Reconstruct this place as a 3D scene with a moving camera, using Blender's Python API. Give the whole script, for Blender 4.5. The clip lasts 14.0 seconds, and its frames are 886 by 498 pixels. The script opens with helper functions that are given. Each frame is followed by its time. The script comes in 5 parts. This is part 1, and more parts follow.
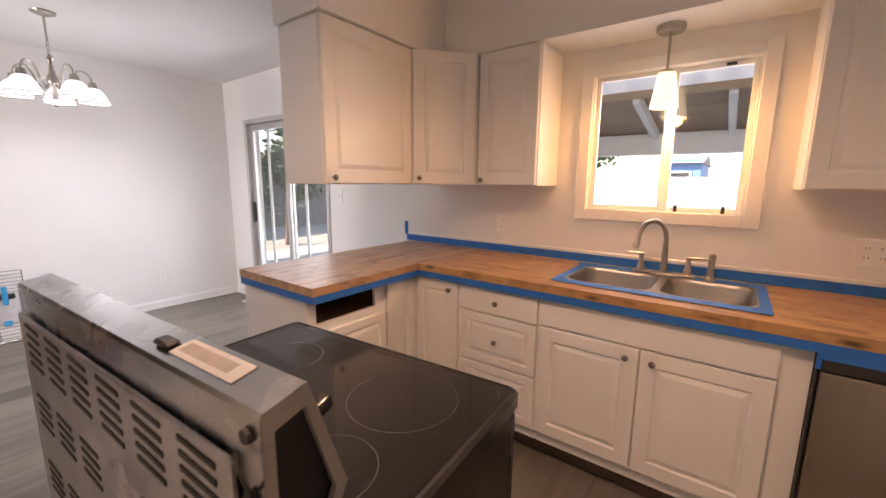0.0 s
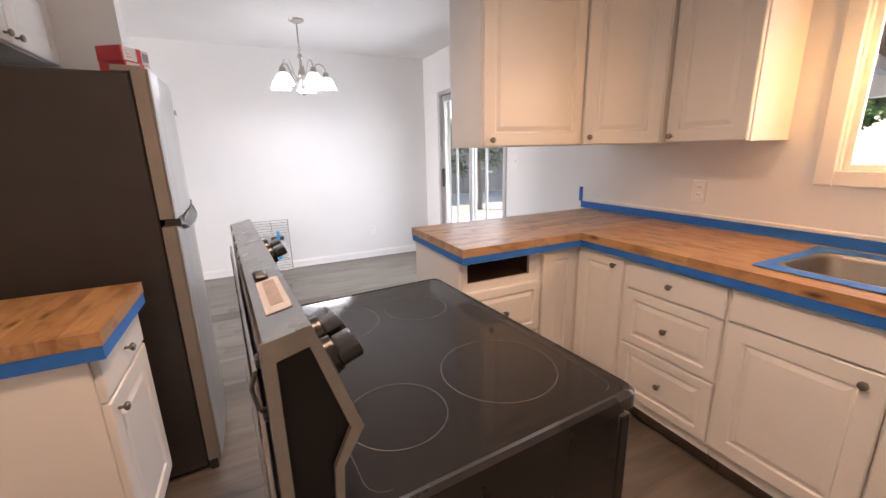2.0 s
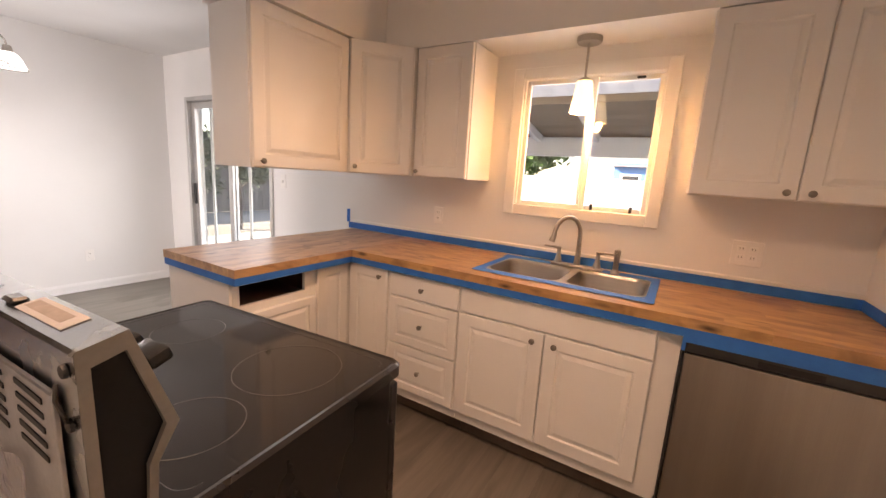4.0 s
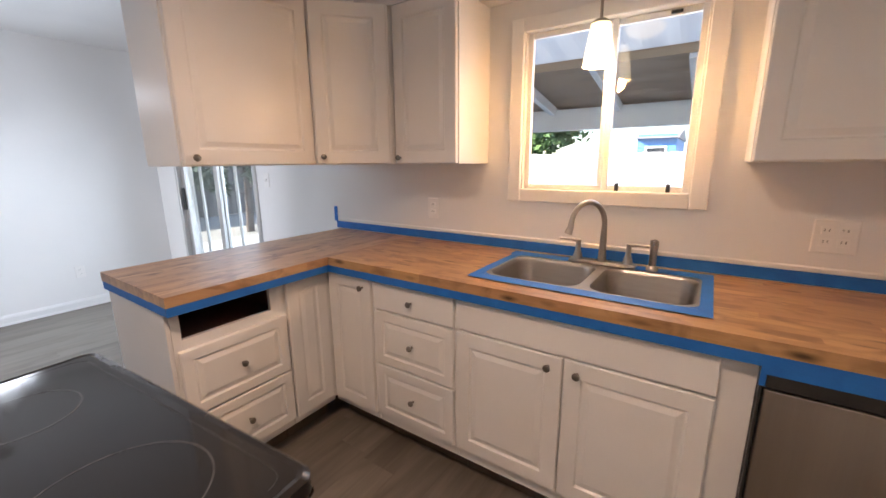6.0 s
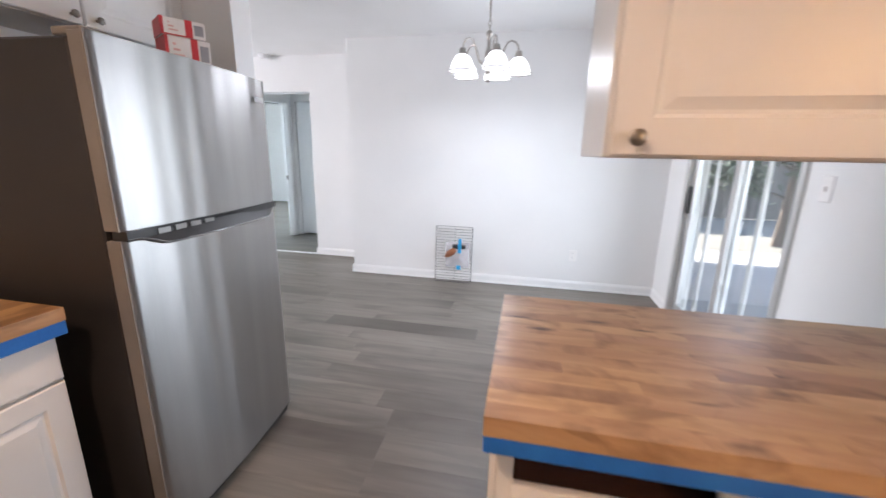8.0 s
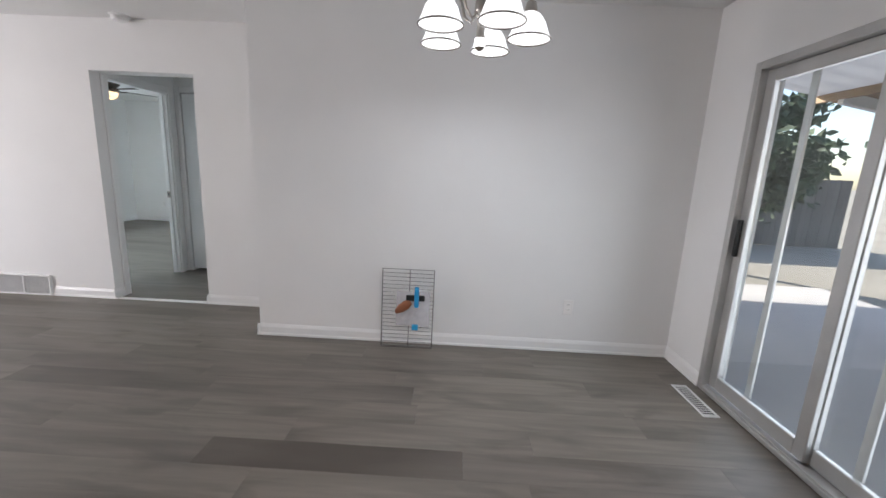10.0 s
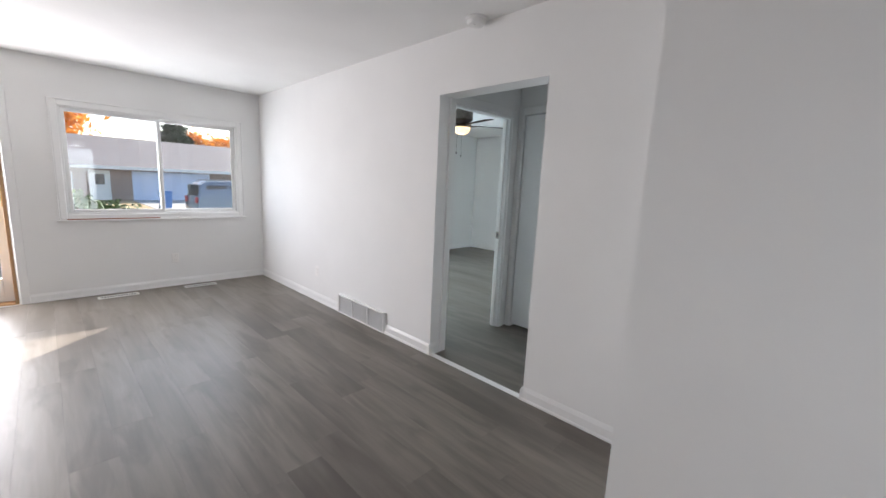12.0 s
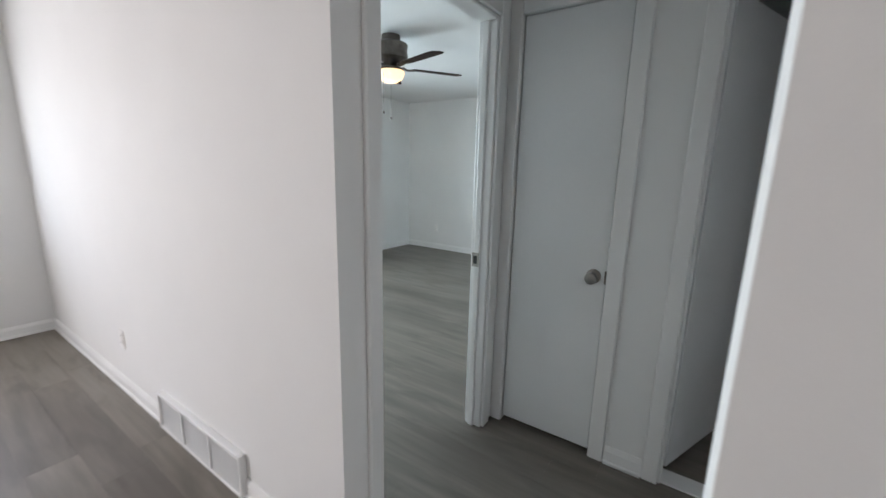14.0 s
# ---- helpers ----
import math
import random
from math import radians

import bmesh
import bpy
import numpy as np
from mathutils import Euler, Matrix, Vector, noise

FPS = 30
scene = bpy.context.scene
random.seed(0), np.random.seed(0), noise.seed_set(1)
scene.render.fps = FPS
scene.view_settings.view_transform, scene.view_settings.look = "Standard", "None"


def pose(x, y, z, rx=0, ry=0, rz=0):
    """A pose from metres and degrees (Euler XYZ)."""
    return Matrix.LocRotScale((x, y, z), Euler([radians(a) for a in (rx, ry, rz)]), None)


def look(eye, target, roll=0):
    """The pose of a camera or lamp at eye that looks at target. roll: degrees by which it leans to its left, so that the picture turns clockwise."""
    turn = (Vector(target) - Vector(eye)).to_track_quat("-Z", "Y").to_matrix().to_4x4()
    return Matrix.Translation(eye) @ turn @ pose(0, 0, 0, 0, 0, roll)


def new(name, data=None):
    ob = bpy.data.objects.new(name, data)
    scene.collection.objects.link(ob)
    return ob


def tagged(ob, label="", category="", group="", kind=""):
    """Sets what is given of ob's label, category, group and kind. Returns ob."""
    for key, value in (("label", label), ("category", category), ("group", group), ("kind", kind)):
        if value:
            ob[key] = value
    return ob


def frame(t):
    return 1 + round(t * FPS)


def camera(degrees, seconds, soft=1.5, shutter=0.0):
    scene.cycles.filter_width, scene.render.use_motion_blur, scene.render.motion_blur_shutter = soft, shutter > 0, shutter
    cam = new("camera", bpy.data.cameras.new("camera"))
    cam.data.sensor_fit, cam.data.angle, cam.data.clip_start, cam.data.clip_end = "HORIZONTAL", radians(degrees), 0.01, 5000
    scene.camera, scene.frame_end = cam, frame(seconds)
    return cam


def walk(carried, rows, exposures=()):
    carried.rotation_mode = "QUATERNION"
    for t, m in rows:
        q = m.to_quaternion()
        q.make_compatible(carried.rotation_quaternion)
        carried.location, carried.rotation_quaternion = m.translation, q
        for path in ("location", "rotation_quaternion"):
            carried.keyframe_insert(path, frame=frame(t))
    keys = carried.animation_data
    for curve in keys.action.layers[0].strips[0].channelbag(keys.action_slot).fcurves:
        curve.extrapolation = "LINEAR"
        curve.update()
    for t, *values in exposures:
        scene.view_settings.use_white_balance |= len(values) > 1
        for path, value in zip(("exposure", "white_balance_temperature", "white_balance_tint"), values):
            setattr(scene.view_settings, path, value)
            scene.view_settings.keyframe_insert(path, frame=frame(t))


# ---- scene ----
cam = camera(96.9, 14.0, shutter=0.3)
PATH = [
    (0, (0.091, 0.069, 1.36), (-1.082, 1.654, 1.025), 0.6),
    (0.5, (0.096, 0.171, 1.368), (-1.136, 1.697, 0.976), 0.4),
    (1, (0.144, 0.246, 1.346), (-1.324, 1.522, 0.879), -0.7),
    (1.5, (0.17, 0.27, 1.37), (-1.492, 1.26, 0.863), -3.3),
    (2, (0.169, 0.23, 1.341), (-1.581, 1.064, 0.851), -1.4),
    (2.5, (0.187, 0.169, 1.351), (-1.365, 1.331, 0.858), 0.4),
    (3, (0.233, 0.108, 1.361), (-0.956, 1.658, 0.934), 1.9),
    (3.5, (0.268, 0.088, 1.368), (-0.757, 1.762, 0.983), 2.9),
    (3.7, (0.28, 0.09, 1.363), (-0.73, 1.778, 0.999), 3.6),
    (6, (0.191, 0.511, 1.355), (-0.905, 2.127, 0.922), -0.5),
    (6.5, (0.051, 0.794, 1.37), (-1.232, 2.269, 0.95), -2.3),
    (7, (-0.186, 1.034, 1.368), (-1.806, 2.133, 0.956), 0.4),
    (7.5, (-0.45, 1.138, 1.365), (-2.386, 1.34, 0.902), 0.9),
    (8, (-0.707, 1.065, 1.35), (-2.608, 0.671, 0.871), 1.1),
    (8.2, (-0.835, 1.022, 1.363), (-2.716, 0.525, 0.896), 0.9),
    (9.2, (-1.44, 0.80, 1.34), (-3.42, 0.56, 0.91), 1.9),
    (10.3, (-2.040, 0.585, 1.325), (-4.002, 0.553, 0.937), 2.7),
    (10.5, (-2.152, 0.502, 1.334), (-4.099, 0.213, 0.979), 3.1),
    (11, (-2.473, 0.272, 1.340), (-4.231, -0.623, 1.005), 2.8),
    (11.5, (-2.853, -0.001, 1.358), (-4.421, -1.201, 1.037), 2.5),
    (12, (-3.216, -0.306, 1.375), (-4.625, -1.69, 1.054), 2.6),
    (12.5, (-3.568, -0.648, 1.352), (-4.97, -2.037, 1.029), 2.8),
    (13, (-3.936, -0.981, 1.342), (-5.397, -2.302, 0.991), 2.1),
    (13.5, (-4.279, -1.305, 1.370), (-5.809, -2.537, 0.991), 1.6),
    (14, (-4.624, -1.65, 1.355), (-6.242, -2.756, 0.957), 1.4),
]
EXPOSURES = [(0.0, 2.17, 7000, 24), (1.5, 2.38, 6600, 19), (2.5, 2.42, 6750, 21), (3.0, 2.3, 7400, 23), (3.5, 2.34, 7600, 24), (6.0, 2.22, 5950, 14), (7.0, 1.93, 5850, 12), (8.2, 2.40, 6200, 16), (10.3, 1.42, 6450, 15), (11.3, 1.44, 6400, 14), (13.0, 1.27, 6450, 14), (14.0, 1.34, 6500, 14)]
walk(cam, [(t, look(eye, target, roll)) for t, eye, target, roll in PATH], EXPOSURES)

# lights, exposure and sky
SUN_TO = Vector((-0.73, -0.68, 0.50)).normalized()
world = bpy.data.worlds.new("world")
scene.world = world
world.use_nodes = True
wt = world.node_tree
sky = wt.nodes.new("ShaderNodeTexSky")
sky.sky_type = "NISHITA"
sky.sun_disc = False
sky.sun_elevation = math.asin(SUN_TO.z)
sky.sun_rotation = math.atan2(SUN_TO.x, SUN_TO.y)
wt.links.new(sky.outputs[0], wt.nodes["Background"].inputs[0])
wt.nodes["Background"].inputs[1].default_value = 0.13


def lamp(name, kind, energy, colour, at, size=0.05, aim=None):
    d = bpy.data.lights.new(name, kind)
    d.energy, d.color = energy, colour
    if kind == "POINT":
        d.shadow_soft_size = size
    if kind == "SUN":
        d.angle = radians(0.5)
    if kind == "AREA":
        d.shape, d.size, d.size_y = "RECTANGLE", size[0], size[1]
        d.spread = radians(135)
    o = new(name, d)
    o.location = at
    if aim is not None:
        o.matrix_world = look(at, aim)
    return o


sun = lamp("sun", "SUN", 5.0, (1.0, 0.93, 0.82), (0, 0, 0))
sun.rotation_euler = SUN_TO.to_track_quat("Z", "Y").to_euler()
WARM, COOL = (1.0, 0.66, 0.38), (0.90, 0.95, 1.0)
lamp("pendant_bulb", "POINT", 2.9, (1.0, 0.51, 0.18), (-0.228, 2.215, 1.70), 0.035)
dome_light = lamp("dome_bulb", "AREA", 4.3, (1.0, 0.66, 0.43), (-0.40, 0.45, 2.325), (0.24, 0.24), (-0.40, 0.4501, 0.0))
dome_light.data.shape, dome_light.data.spread = "DISK", radians(150)
chandelier_light = lamp("chandelier_bulb", "AREA", 2.4, COOL, (-3.70, 0.745, 1.884), (0.5, 0.5), (-3.70, 0.7451, 0.0))
chandelier_light.data.shape, chandelier_light.data.spread = "DISK", radians(180)
lamp("fan_bulb", "POINT", 0.25, WARM, (-7.30, -4.06, 2.01), 0.06)
# daylight through the openings
lamp("sky_kitchen", "AREA", 0.9, (0.95, 0.97, 1.0), (-0.22, 2.47, 1.57), (0.66, 0.66), (-0.22, 0.0, 1.2))
lamp("sky_slider", "AREA", 6, (0.86, 0.93, 1.0), (-3.60, 2.47, 1.0), (1.3, 1.85), (-3.60, 0.0, 0.8))
front_sky = lamp("sky_front", "AREA", 8.5, (0.86, 0.92, 1.0), (-4.21, -6.07, 1.445), (1.5, 1.0), (-3.4, 0.0, 1.2))
front_sky.data.spread = radians(180)
door_sky = lamp("sky_door", "AREA", 31, (1.0, 0.965, 0.965), (-2.49, -6.07, 1.1), (0.8, 1.8), (-4.6, -1.5, 1.3))
door_sky.data.spread = radians(165)
lamp("sky_bedroom", "AREA", 24, (0.72, 0.91, 1.0), (-7.2, -6.22, 1.45), (1.5, 1.0), (-7.4, 0.0, 1.0))


# materials
def material(name):
    m = bpy.data.materials.new(name)
    m.use_nodes = True
    nt = m.node_tree
    return m, nt, nt.nodes["Principled BSDF"]


def node(nt, kind, **kw):
    n = nt.nodes.new(kind)
    for k, v in kw.items():
        n.inputs[k].default_value = v
    return n


def coords(nt, scale=(1, 1, 1), which="Object"):
    tc = nt.nodes.new("ShaderNodeTexCoord")
    mp = nt.nodes.new("ShaderNodeMapping")
    mp.inputs["Scale"].default_value = scale
    nt.links.new(tc.outputs[which], mp.inputs["Vector"])
    return mp.outputs[0]


def mixed(nt, fac, a, b, kind="MIX"):
    n = nt.nodes.new("ShaderNodeMix")
    n.data_type, n.blend_type = "RGBA", kind
    for sock, v in ((n.inputs[0], fac), (n.inputs[6], a), (n.inputs[7], b)):
        if isinstance(v, (int, float)):
            sock.default_value = v
        elif isinstance(v, tuple):
            sock.default_value = (*v, 1) if len(v) == 3 else v
        else:
            nt.links.new(v, sock)
    return n.outputs[2]


def ramp(nt, src, lo, hi):
    n = nt.nodes.new("ShaderNodeMapRange")
    n.inputs[1].default_value, n.inputs[2].default_value = lo, hi
    nt.links.new(src, n.inputs[0])
    return n.outputs[0]


def bump(nt, bsdf, src, strength, distance=0.002):
    b = node(nt, "ShaderNodeBump", Strength=strength, Distance=distance)
    nt.links.new(src, b.inputs["Height"])
    nt.links.new(b.outputs[0], bsdf.inputs["Normal"])


def noisy(name, a, b, rough=0.5, metal=0.0, scale=6.0, fine=120.0, relief=0.15, stretch=(1, 1, 1), vary=0.0, rough_var=0.08, which="Object"):
    """Two colours broken up by a coarse and a fine noise, with fine relief."""
    m, nt, p = material(name)
    v = coords(nt, stretch, which)
    n1 = node(nt, "ShaderNodeTexNoise", Scale=scale, Detail=5.0)
    n2 = node(nt, "ShaderNodeTexNoise", Scale=fine, Detail=3.0)
    for n in (n1, n2):
        nt.links.new(v, n.inputs["Vector"])
    both = nt.nodes.new("ShaderNodeMath")
    both.operation = "MULTIPLY_ADD"
    nt.links.new(n2.outputs[0], both.inputs[0])
    both.inputs[1].default_value = 0.3
    nt.links.new(n1.outputs[0], both.inputs[2])
    col = mixed(nt, ramp(nt, both.outputs[0], 0.45, 0.85), a, b)
    if vary:
        oi = nt.nodes.new("ShaderNodeObjectInfo")
        hs = node(nt, "ShaderNodeHueSaturation")
        mr = nt.nodes.new("ShaderNodeMapRange")
        mr.inputs[3].default_value, mr.inputs[4].default_value = 1 - vary, 1 + vary
        nt.links.new(oi.outputs["Random"], mr.inputs[0])
        nt.links.new(mr.outputs[0], hs.inputs["Value"])
        nt.links.new(col, hs.inputs["Color"])
        col = hs.outputs[0]
    nt.links.new(col, p.inputs["Base Color"])
    rr = nt.nodes.new("ShaderNodeMapRange")
    rr.inputs[3].default_value, rr.inputs[4].default_value = max(0.02, rough - rough_var), rough + rough_var
    nt.links.new(n1.outputs[0], rr.inputs[0])
    nt.links.new(rr.outputs[0], p.inputs["Roughness"])
    p.inputs["Metallic"].default_value = metal
    if relief:
        bump(nt, p, n2.outputs[0], relief)
    return m


def wood(name, a, b, dark, axis, scale=1.0, rough=0.45, vary=0.25, knots=0.0, relief=0.1, huevar=0.01, figure=0.55):
    """Boards whose grain runs along axis; each board differs by its random number."""
    m, nt, p = material(name)
    tc = nt.nodes.new("ShaderNodeNewGeometry")
    oi = nt.nodes.new("ShaderNodeObjectInfo")
    off = nt.nodes.new("ShaderNodeVectorMath")
    off.operation = "MULTIPLY_ADD"
    comb = nt.nodes.new("ShaderNodeCombineXYZ")
    for i in range(3):
        nt.links.new(oi.outputs["Random"], comb.inputs[i])
    nt.links.new(comb.outputs[0], off.inputs[0])
    off.inputs[1].default_value = (37, 53, 11)
    nt.links.new(tc.outputs["Position"], off.inputs[2])
    mp = nt.nodes.new("ShaderNodeMapping")
    s = [26.0 * scale] * 3
    s[axis] = (3.2 if knots else 1.6) * scale
    mp.inputs["Scale"].default_value = s
    nt.links.new(off.outputs[0], mp.inputs["Vector"])
    g = node(nt, "ShaderNodeTexNoise", Scale=1.0, Detail=6.0, Roughness=0.62, Distortion=0.6)
    nt.links.new(mp.outputs[0], g.inputs["Vector"])
    mp2 = nt.nodes.new("ShaderNodeMapping")
    s2 = [3.2 * scale] * 3
    s2[axis] = 0.7 * scale
    mp2.inputs["Scale"].default_value = s2
    nt.links.new(off.outputs[0], mp2.inputs["Vector"])
    g2 = node(nt, "ShaderNodeTexNoise", Scale=1.0, Detail=3.0)
    nt.links.new(mp2.outputs[0], g2.inputs["Vector"])
    col = mixed(nt, ramp(nt, g.outputs[0], 0.35, 0.68), a, b)
    col = mixed(nt, ramp(nt, g2.outputs[0], 0.52, 0.75 if not knots else 1.0), col, dark)
    mp3 = nt.nodes.new("ShaderNodeMapping")
    s3 = [11.0 * scale] * 3
    s3[axis] = (6.5 if knots else 2.4) * scale
    mp3.inputs["Scale"].default_value = s3
    nt.links.new(off.outputs[0], mp3.inputs["Vector"])
    g3 = node(nt, "ShaderNodeTexNoise", Scale=1.0, Detail=4.0, Distortion=0.8)
    nt.links.new(mp3.outputs[0], g3.inputs["Vector"])
    fig = nt.nodes.new("ShaderNodeMath")
    fig.operation = "MULTIPLY"
    nt.links.new(ramp(nt, g3.outputs[0], 0.50, 0.68), fig.inputs[0])
    fig.inputs[1].default_value = figure
    col = mixed(nt, fig.outputs[0], col, tuple(c * 0.8 for c in dark))
    if knots:
        mk = nt.nodes.new("ShaderNodeMapping")
        sk = [14.0] * 3
        sk[axis] = 4.5
        mk.inputs["Scale"].default_value = sk
        nt.links.new(off.outputs[0], mk.inputs["Vector"])
        vo = node(nt, "ShaderNodeTexVoronoi", Scale=1.0)
        nt.links.new(mk.outputs[0], vo.inputs["Vector"])
        inv = nt.nodes.new("ShaderNodeMapRange")
        inv.inputs[1].default_value, inv.inputs[2].default_value = 0.20, 0.04
        nt.links.new(vo.outputs["Distance"], inv.inputs[0])
        mm = nt.nodes.new("ShaderNodeMath")
        mm.operation = "MULTIPLY"
        nt.links.new(inv.outputs[0], mm.inputs[0])
        mm.inputs[1].default_value = knots
        col = mixed(nt, mm.outputs[0], col, tuple(c * 0.28 for c in dark))
    hs = node(nt, "ShaderNodeHueSaturation")
    for sock, lo, hi in (("Value", 1 - vary, 1 + vary), ("Hue", 0.5 - huevar, 0.5 + huevar)):
        mr = nt.nodes.new("ShaderNodeMapRange")
        mr.inputs[3].default_value, mr.inputs[4].default_value = lo, hi
        nt.links.new(oi.outputs["Random"], mr.inputs[0])
        nt.links.new(mr.outputs[0], hs.inputs[sock])
    nt.links.new(col, hs.inputs["Color"])
    nt.links.new(hs.outputs[0], p.inputs["Base Color"])
    rr = nt.nodes.new("ShaderNodeMapRange")
    rr.inputs[3].default_value, rr.inputs[4].default_value = rough - 0.08, rough + 0.1
    nt.links.new(g.outputs[0], rr.inputs[0])
    nt.links.new(rr.outputs[0], p.inputs["Roughness"])
    bump(nt, p, g.outputs[0], relief, 0.001)
    return m


def glowing(name, colour, strength, base=(0.9, 0.9, 0.88)):
    m, nt, p = material(name)
    p.inputs["Base Color"].default_value = (*base, 1)
    p.inputs["Roughness"].default_value = 0.25
    n1 = node(nt, "ShaderNodeTexNoise", Scale=25.0)
    nt.links.new(coords(nt), n1.inputs["Vector"])
    c = mixed(nt, n1.outputs[0], tuple(x * 0.9 for x in colour), colour)
    nt.links.new(c, p.inputs["Emission Color"])
    p.inputs["Emission Strength"].default_value = strength
    return m


def glass_sheet(name, tint=(0.97, 0.985, 0.98)):
    m, nt, p = material(name)
    nt.nodes.remove(p)
    out = nt.nodes["Material Output"]
    lw = nt.nodes.new("ShaderNodeLayerWeight")
    pw = nt.nodes.new("ShaderNodeMath")
    pw.operation = "POWER"
    nt.links.new(lw.outputs["Facing"], pw.inputs[0])
    pw.inputs[1].default_value = 5.0
    fr = nt.nodes.new("ShaderNodeMapRange")
    fr.inputs[3].default_value, fr.inputs[4].default_value = 0.07, 1.0
    nt.links.new(pw.outputs[0], fr.inputs[0])
    tr = nt.nodes.new("ShaderNodeBsdfTransparent")
    tr.inputs[0].default_value = (*tint, 1)
    gl = nt.nodes.new("ShaderNodeBsdfGlossy")
    gl.inputs["Roughness"].default_value = 0.01
    mx = nt.nodes.new("ShaderNodeMixShader")
    for a, b in ((fr.outputs[0], mx.inputs[0]), (tr.outputs[0], mx.inputs[1]), (gl.outputs[0], mx.inputs[2]), (mx.outputs[0], out.inputs[0])):
        nt.links.new(a, b)
    return m


WALL = noisy("wall_paint", (0.80, 0.80, 0.79), (0.84, 0.84, 0.83), 0.72, scale=1.5, fine=220, relief=0.12)
CEIL = noisy("ceiling_paint", (0.80, 0.80, 0.79), (0.84, 0.84, 0.83), 0.8, scale=2.0, fine=140, relief=0.3)
TRIM = noisy("trim_paint", (0.82, 0.82, 0.81), (0.86, 0.86, 0.85), 0.35, scale=3, fine=90, relief=0.05)
DOORP = noisy("door_paint", (0.78, 0.79, 0.79), (0.82, 0.83, 0.83), 0.4, scale=2, fine=70, relief=0.08)
CAB = noisy("cabinet_foil", (0.80, 0.79, 0.77), (0.83, 0.82, 0.80), 0.33, scale=4, fine=160, relief=0.03)
CABIN = noisy("cabinet_inside", (0.09, 0.04, 0.03), (0.13, 0.06, 0.045), 0.7, scale=8, fine=80)
# Brown that carries the shade under the white base cabinets.
TOE = noisy("plinth_shade_brown", (0.11, 0.08, 0.06), (0.16, 0.12, 0.09), 0.6, scale=6, fine=80)
NICKEL = noisy("brushed_nickel", (0.40, 0.375, 0.34), (0.48, 0.455, 0.42), 0.3, 1.0, scale=12, fine=300, relief=0.03)
SATIN = noisy("satin_dark_nickel", (0.26, 0.25, 0.24), (0.34, 0.33, 0.31), 0.32, 1.0, scale=15, fine=200, relief=0.02)
KNOBM = noisy("knob_plastic", (0.008, 0.008, 0.008), (0.014, 0.014, 0.014), 0.22, scale=12, fine=150)
PEWTER = noisy("dark_pewter", (0.20, 0.18, 0.16), (0.28, 0.26, 0.23), 0.35, 1.0, scale=20, fine=300, relief=0.03)
STEEL = noisy("brushed_steel", (0.325, 0.317, 0.306), (0.375, 0.365, 0.352), 0.29, 1.0, scale=1.2, fine=50, relief=0.0, stretch=(9, 9, 0.15), rough_var=0.04)
DSTEEL = noisy("dark_brushed_steel", (0.37, 0.335, 0.295), (0.44, 0.405, 0.36), 0.34, 1.0, scale=1.2, fine=50, relief=0.0, stretch=(9, 9, 0.15), rough_var=0.1)
sp = STEEL.node_tree.nodes["Principled BSDF"]
sp.inputs["Anisotropic"].default_value = 0.75
sp.inputs["Anisotropic Rotation"].default_value = 0.25
st = STEEL.node_tree.nodes.new("ShaderNodeTangent")
st.direction_type, st.axis = "RADIAL", "Z"
STEEL.node_tree.links.new(st.outputs[0], sp.inputs["Tangent"])
SINKM = noisy("sink_steel", (0.38, 0.36, 0.33), (0.42, 0.40, 0.37), 0.33, 1.0, scale=6, fine=150, relief=0.0, rough_var=0.04, stretch=(1, 12, 12))
GUARD = noisy("guard_sheet", (0.46, 0.48, 0.485), (0.56, 0.58, 0.585), 0.27, 1.0, scale=14, fine=120, relief=0.08)
GALV = noisy("galvanised_sheet", (0.44, 0.445, 0.455), (0.62, 0.625, 0.635), 0.36, 0.85, scale=18, fine=120, relief=0.08)
LIPM = noisy("beige_metal_edge", (0.26, 0.245, 0.22), (0.34, 0.32, 0.29), 0.45, 0.3, scale=10, fine=120)
BLACK = noisy("black_enamel", (0.012, 0.011, 0.011), (0.022, 0.02, 0.02), 0.28, scale=5, fine=90, relief=0.04)
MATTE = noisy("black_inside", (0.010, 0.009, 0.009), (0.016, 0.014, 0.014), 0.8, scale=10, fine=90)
HOB = noisy("ceramic_glass", (0.010, 0.010, 0.011), (0.014, 0.014, 0.015), 0.07, scale=3, fine=60, relief=0.0, rough_var=0.03)
RING = noisy("ring_print", (0.06, 0.06, 0.06), (0.08, 0.08, 0.08), 0.3, scale=30, fine=200)
PLASTIC = noisy("black_plastic", (0.015, 0.015, 0.015), (0.03, 0.03, 0.03), 0.35, scale=12, fine=150)
FRSIDE = noisy("dark_fridge_side", (0.020, 0.017, 0.016), (0.030, 0.026, 0.024), 0.5, scale=6, fine=400, relief=0.3)
FREDGE = noisy("fridge_door_edge", (0.19, 0.17, 0.15), (0.23, 0.21, 0.19), 0.45, scale=5, fine=200)
TAPE = noisy("blue_masking_tape", (0.012, 0.13, 0.50), (0.02, 0.18, 0.60), 0.6, scale=14, fine=260, relief=0.35)
VINYL = noisy("white_vinyl", (0.78, 0.78, 0.77), (0.83, 0.83, 0.82), 0.35, scale=4, fine=120, relief=0.03)
ALU = noisy("door_aluminium", (0.52, 0.52, 0.51), (0.60, 0.60, 0.59), 0.4, 0.6, scale=5, fine=120)
PLATE = noisy("plate_plastic", (0.84, 0.83, 0.81), (0.88, 0.87, 0.85), 0.35, scale=8, fine=90)
# Grey mixed to pass for the shadow between the grille slats.
GRILLE_SHADE = noisy("grille_shade_grey", (0.26, 0.26, 0.27), (0.34, 0.34, 0.35), 0.7, scale=8, fine=90)
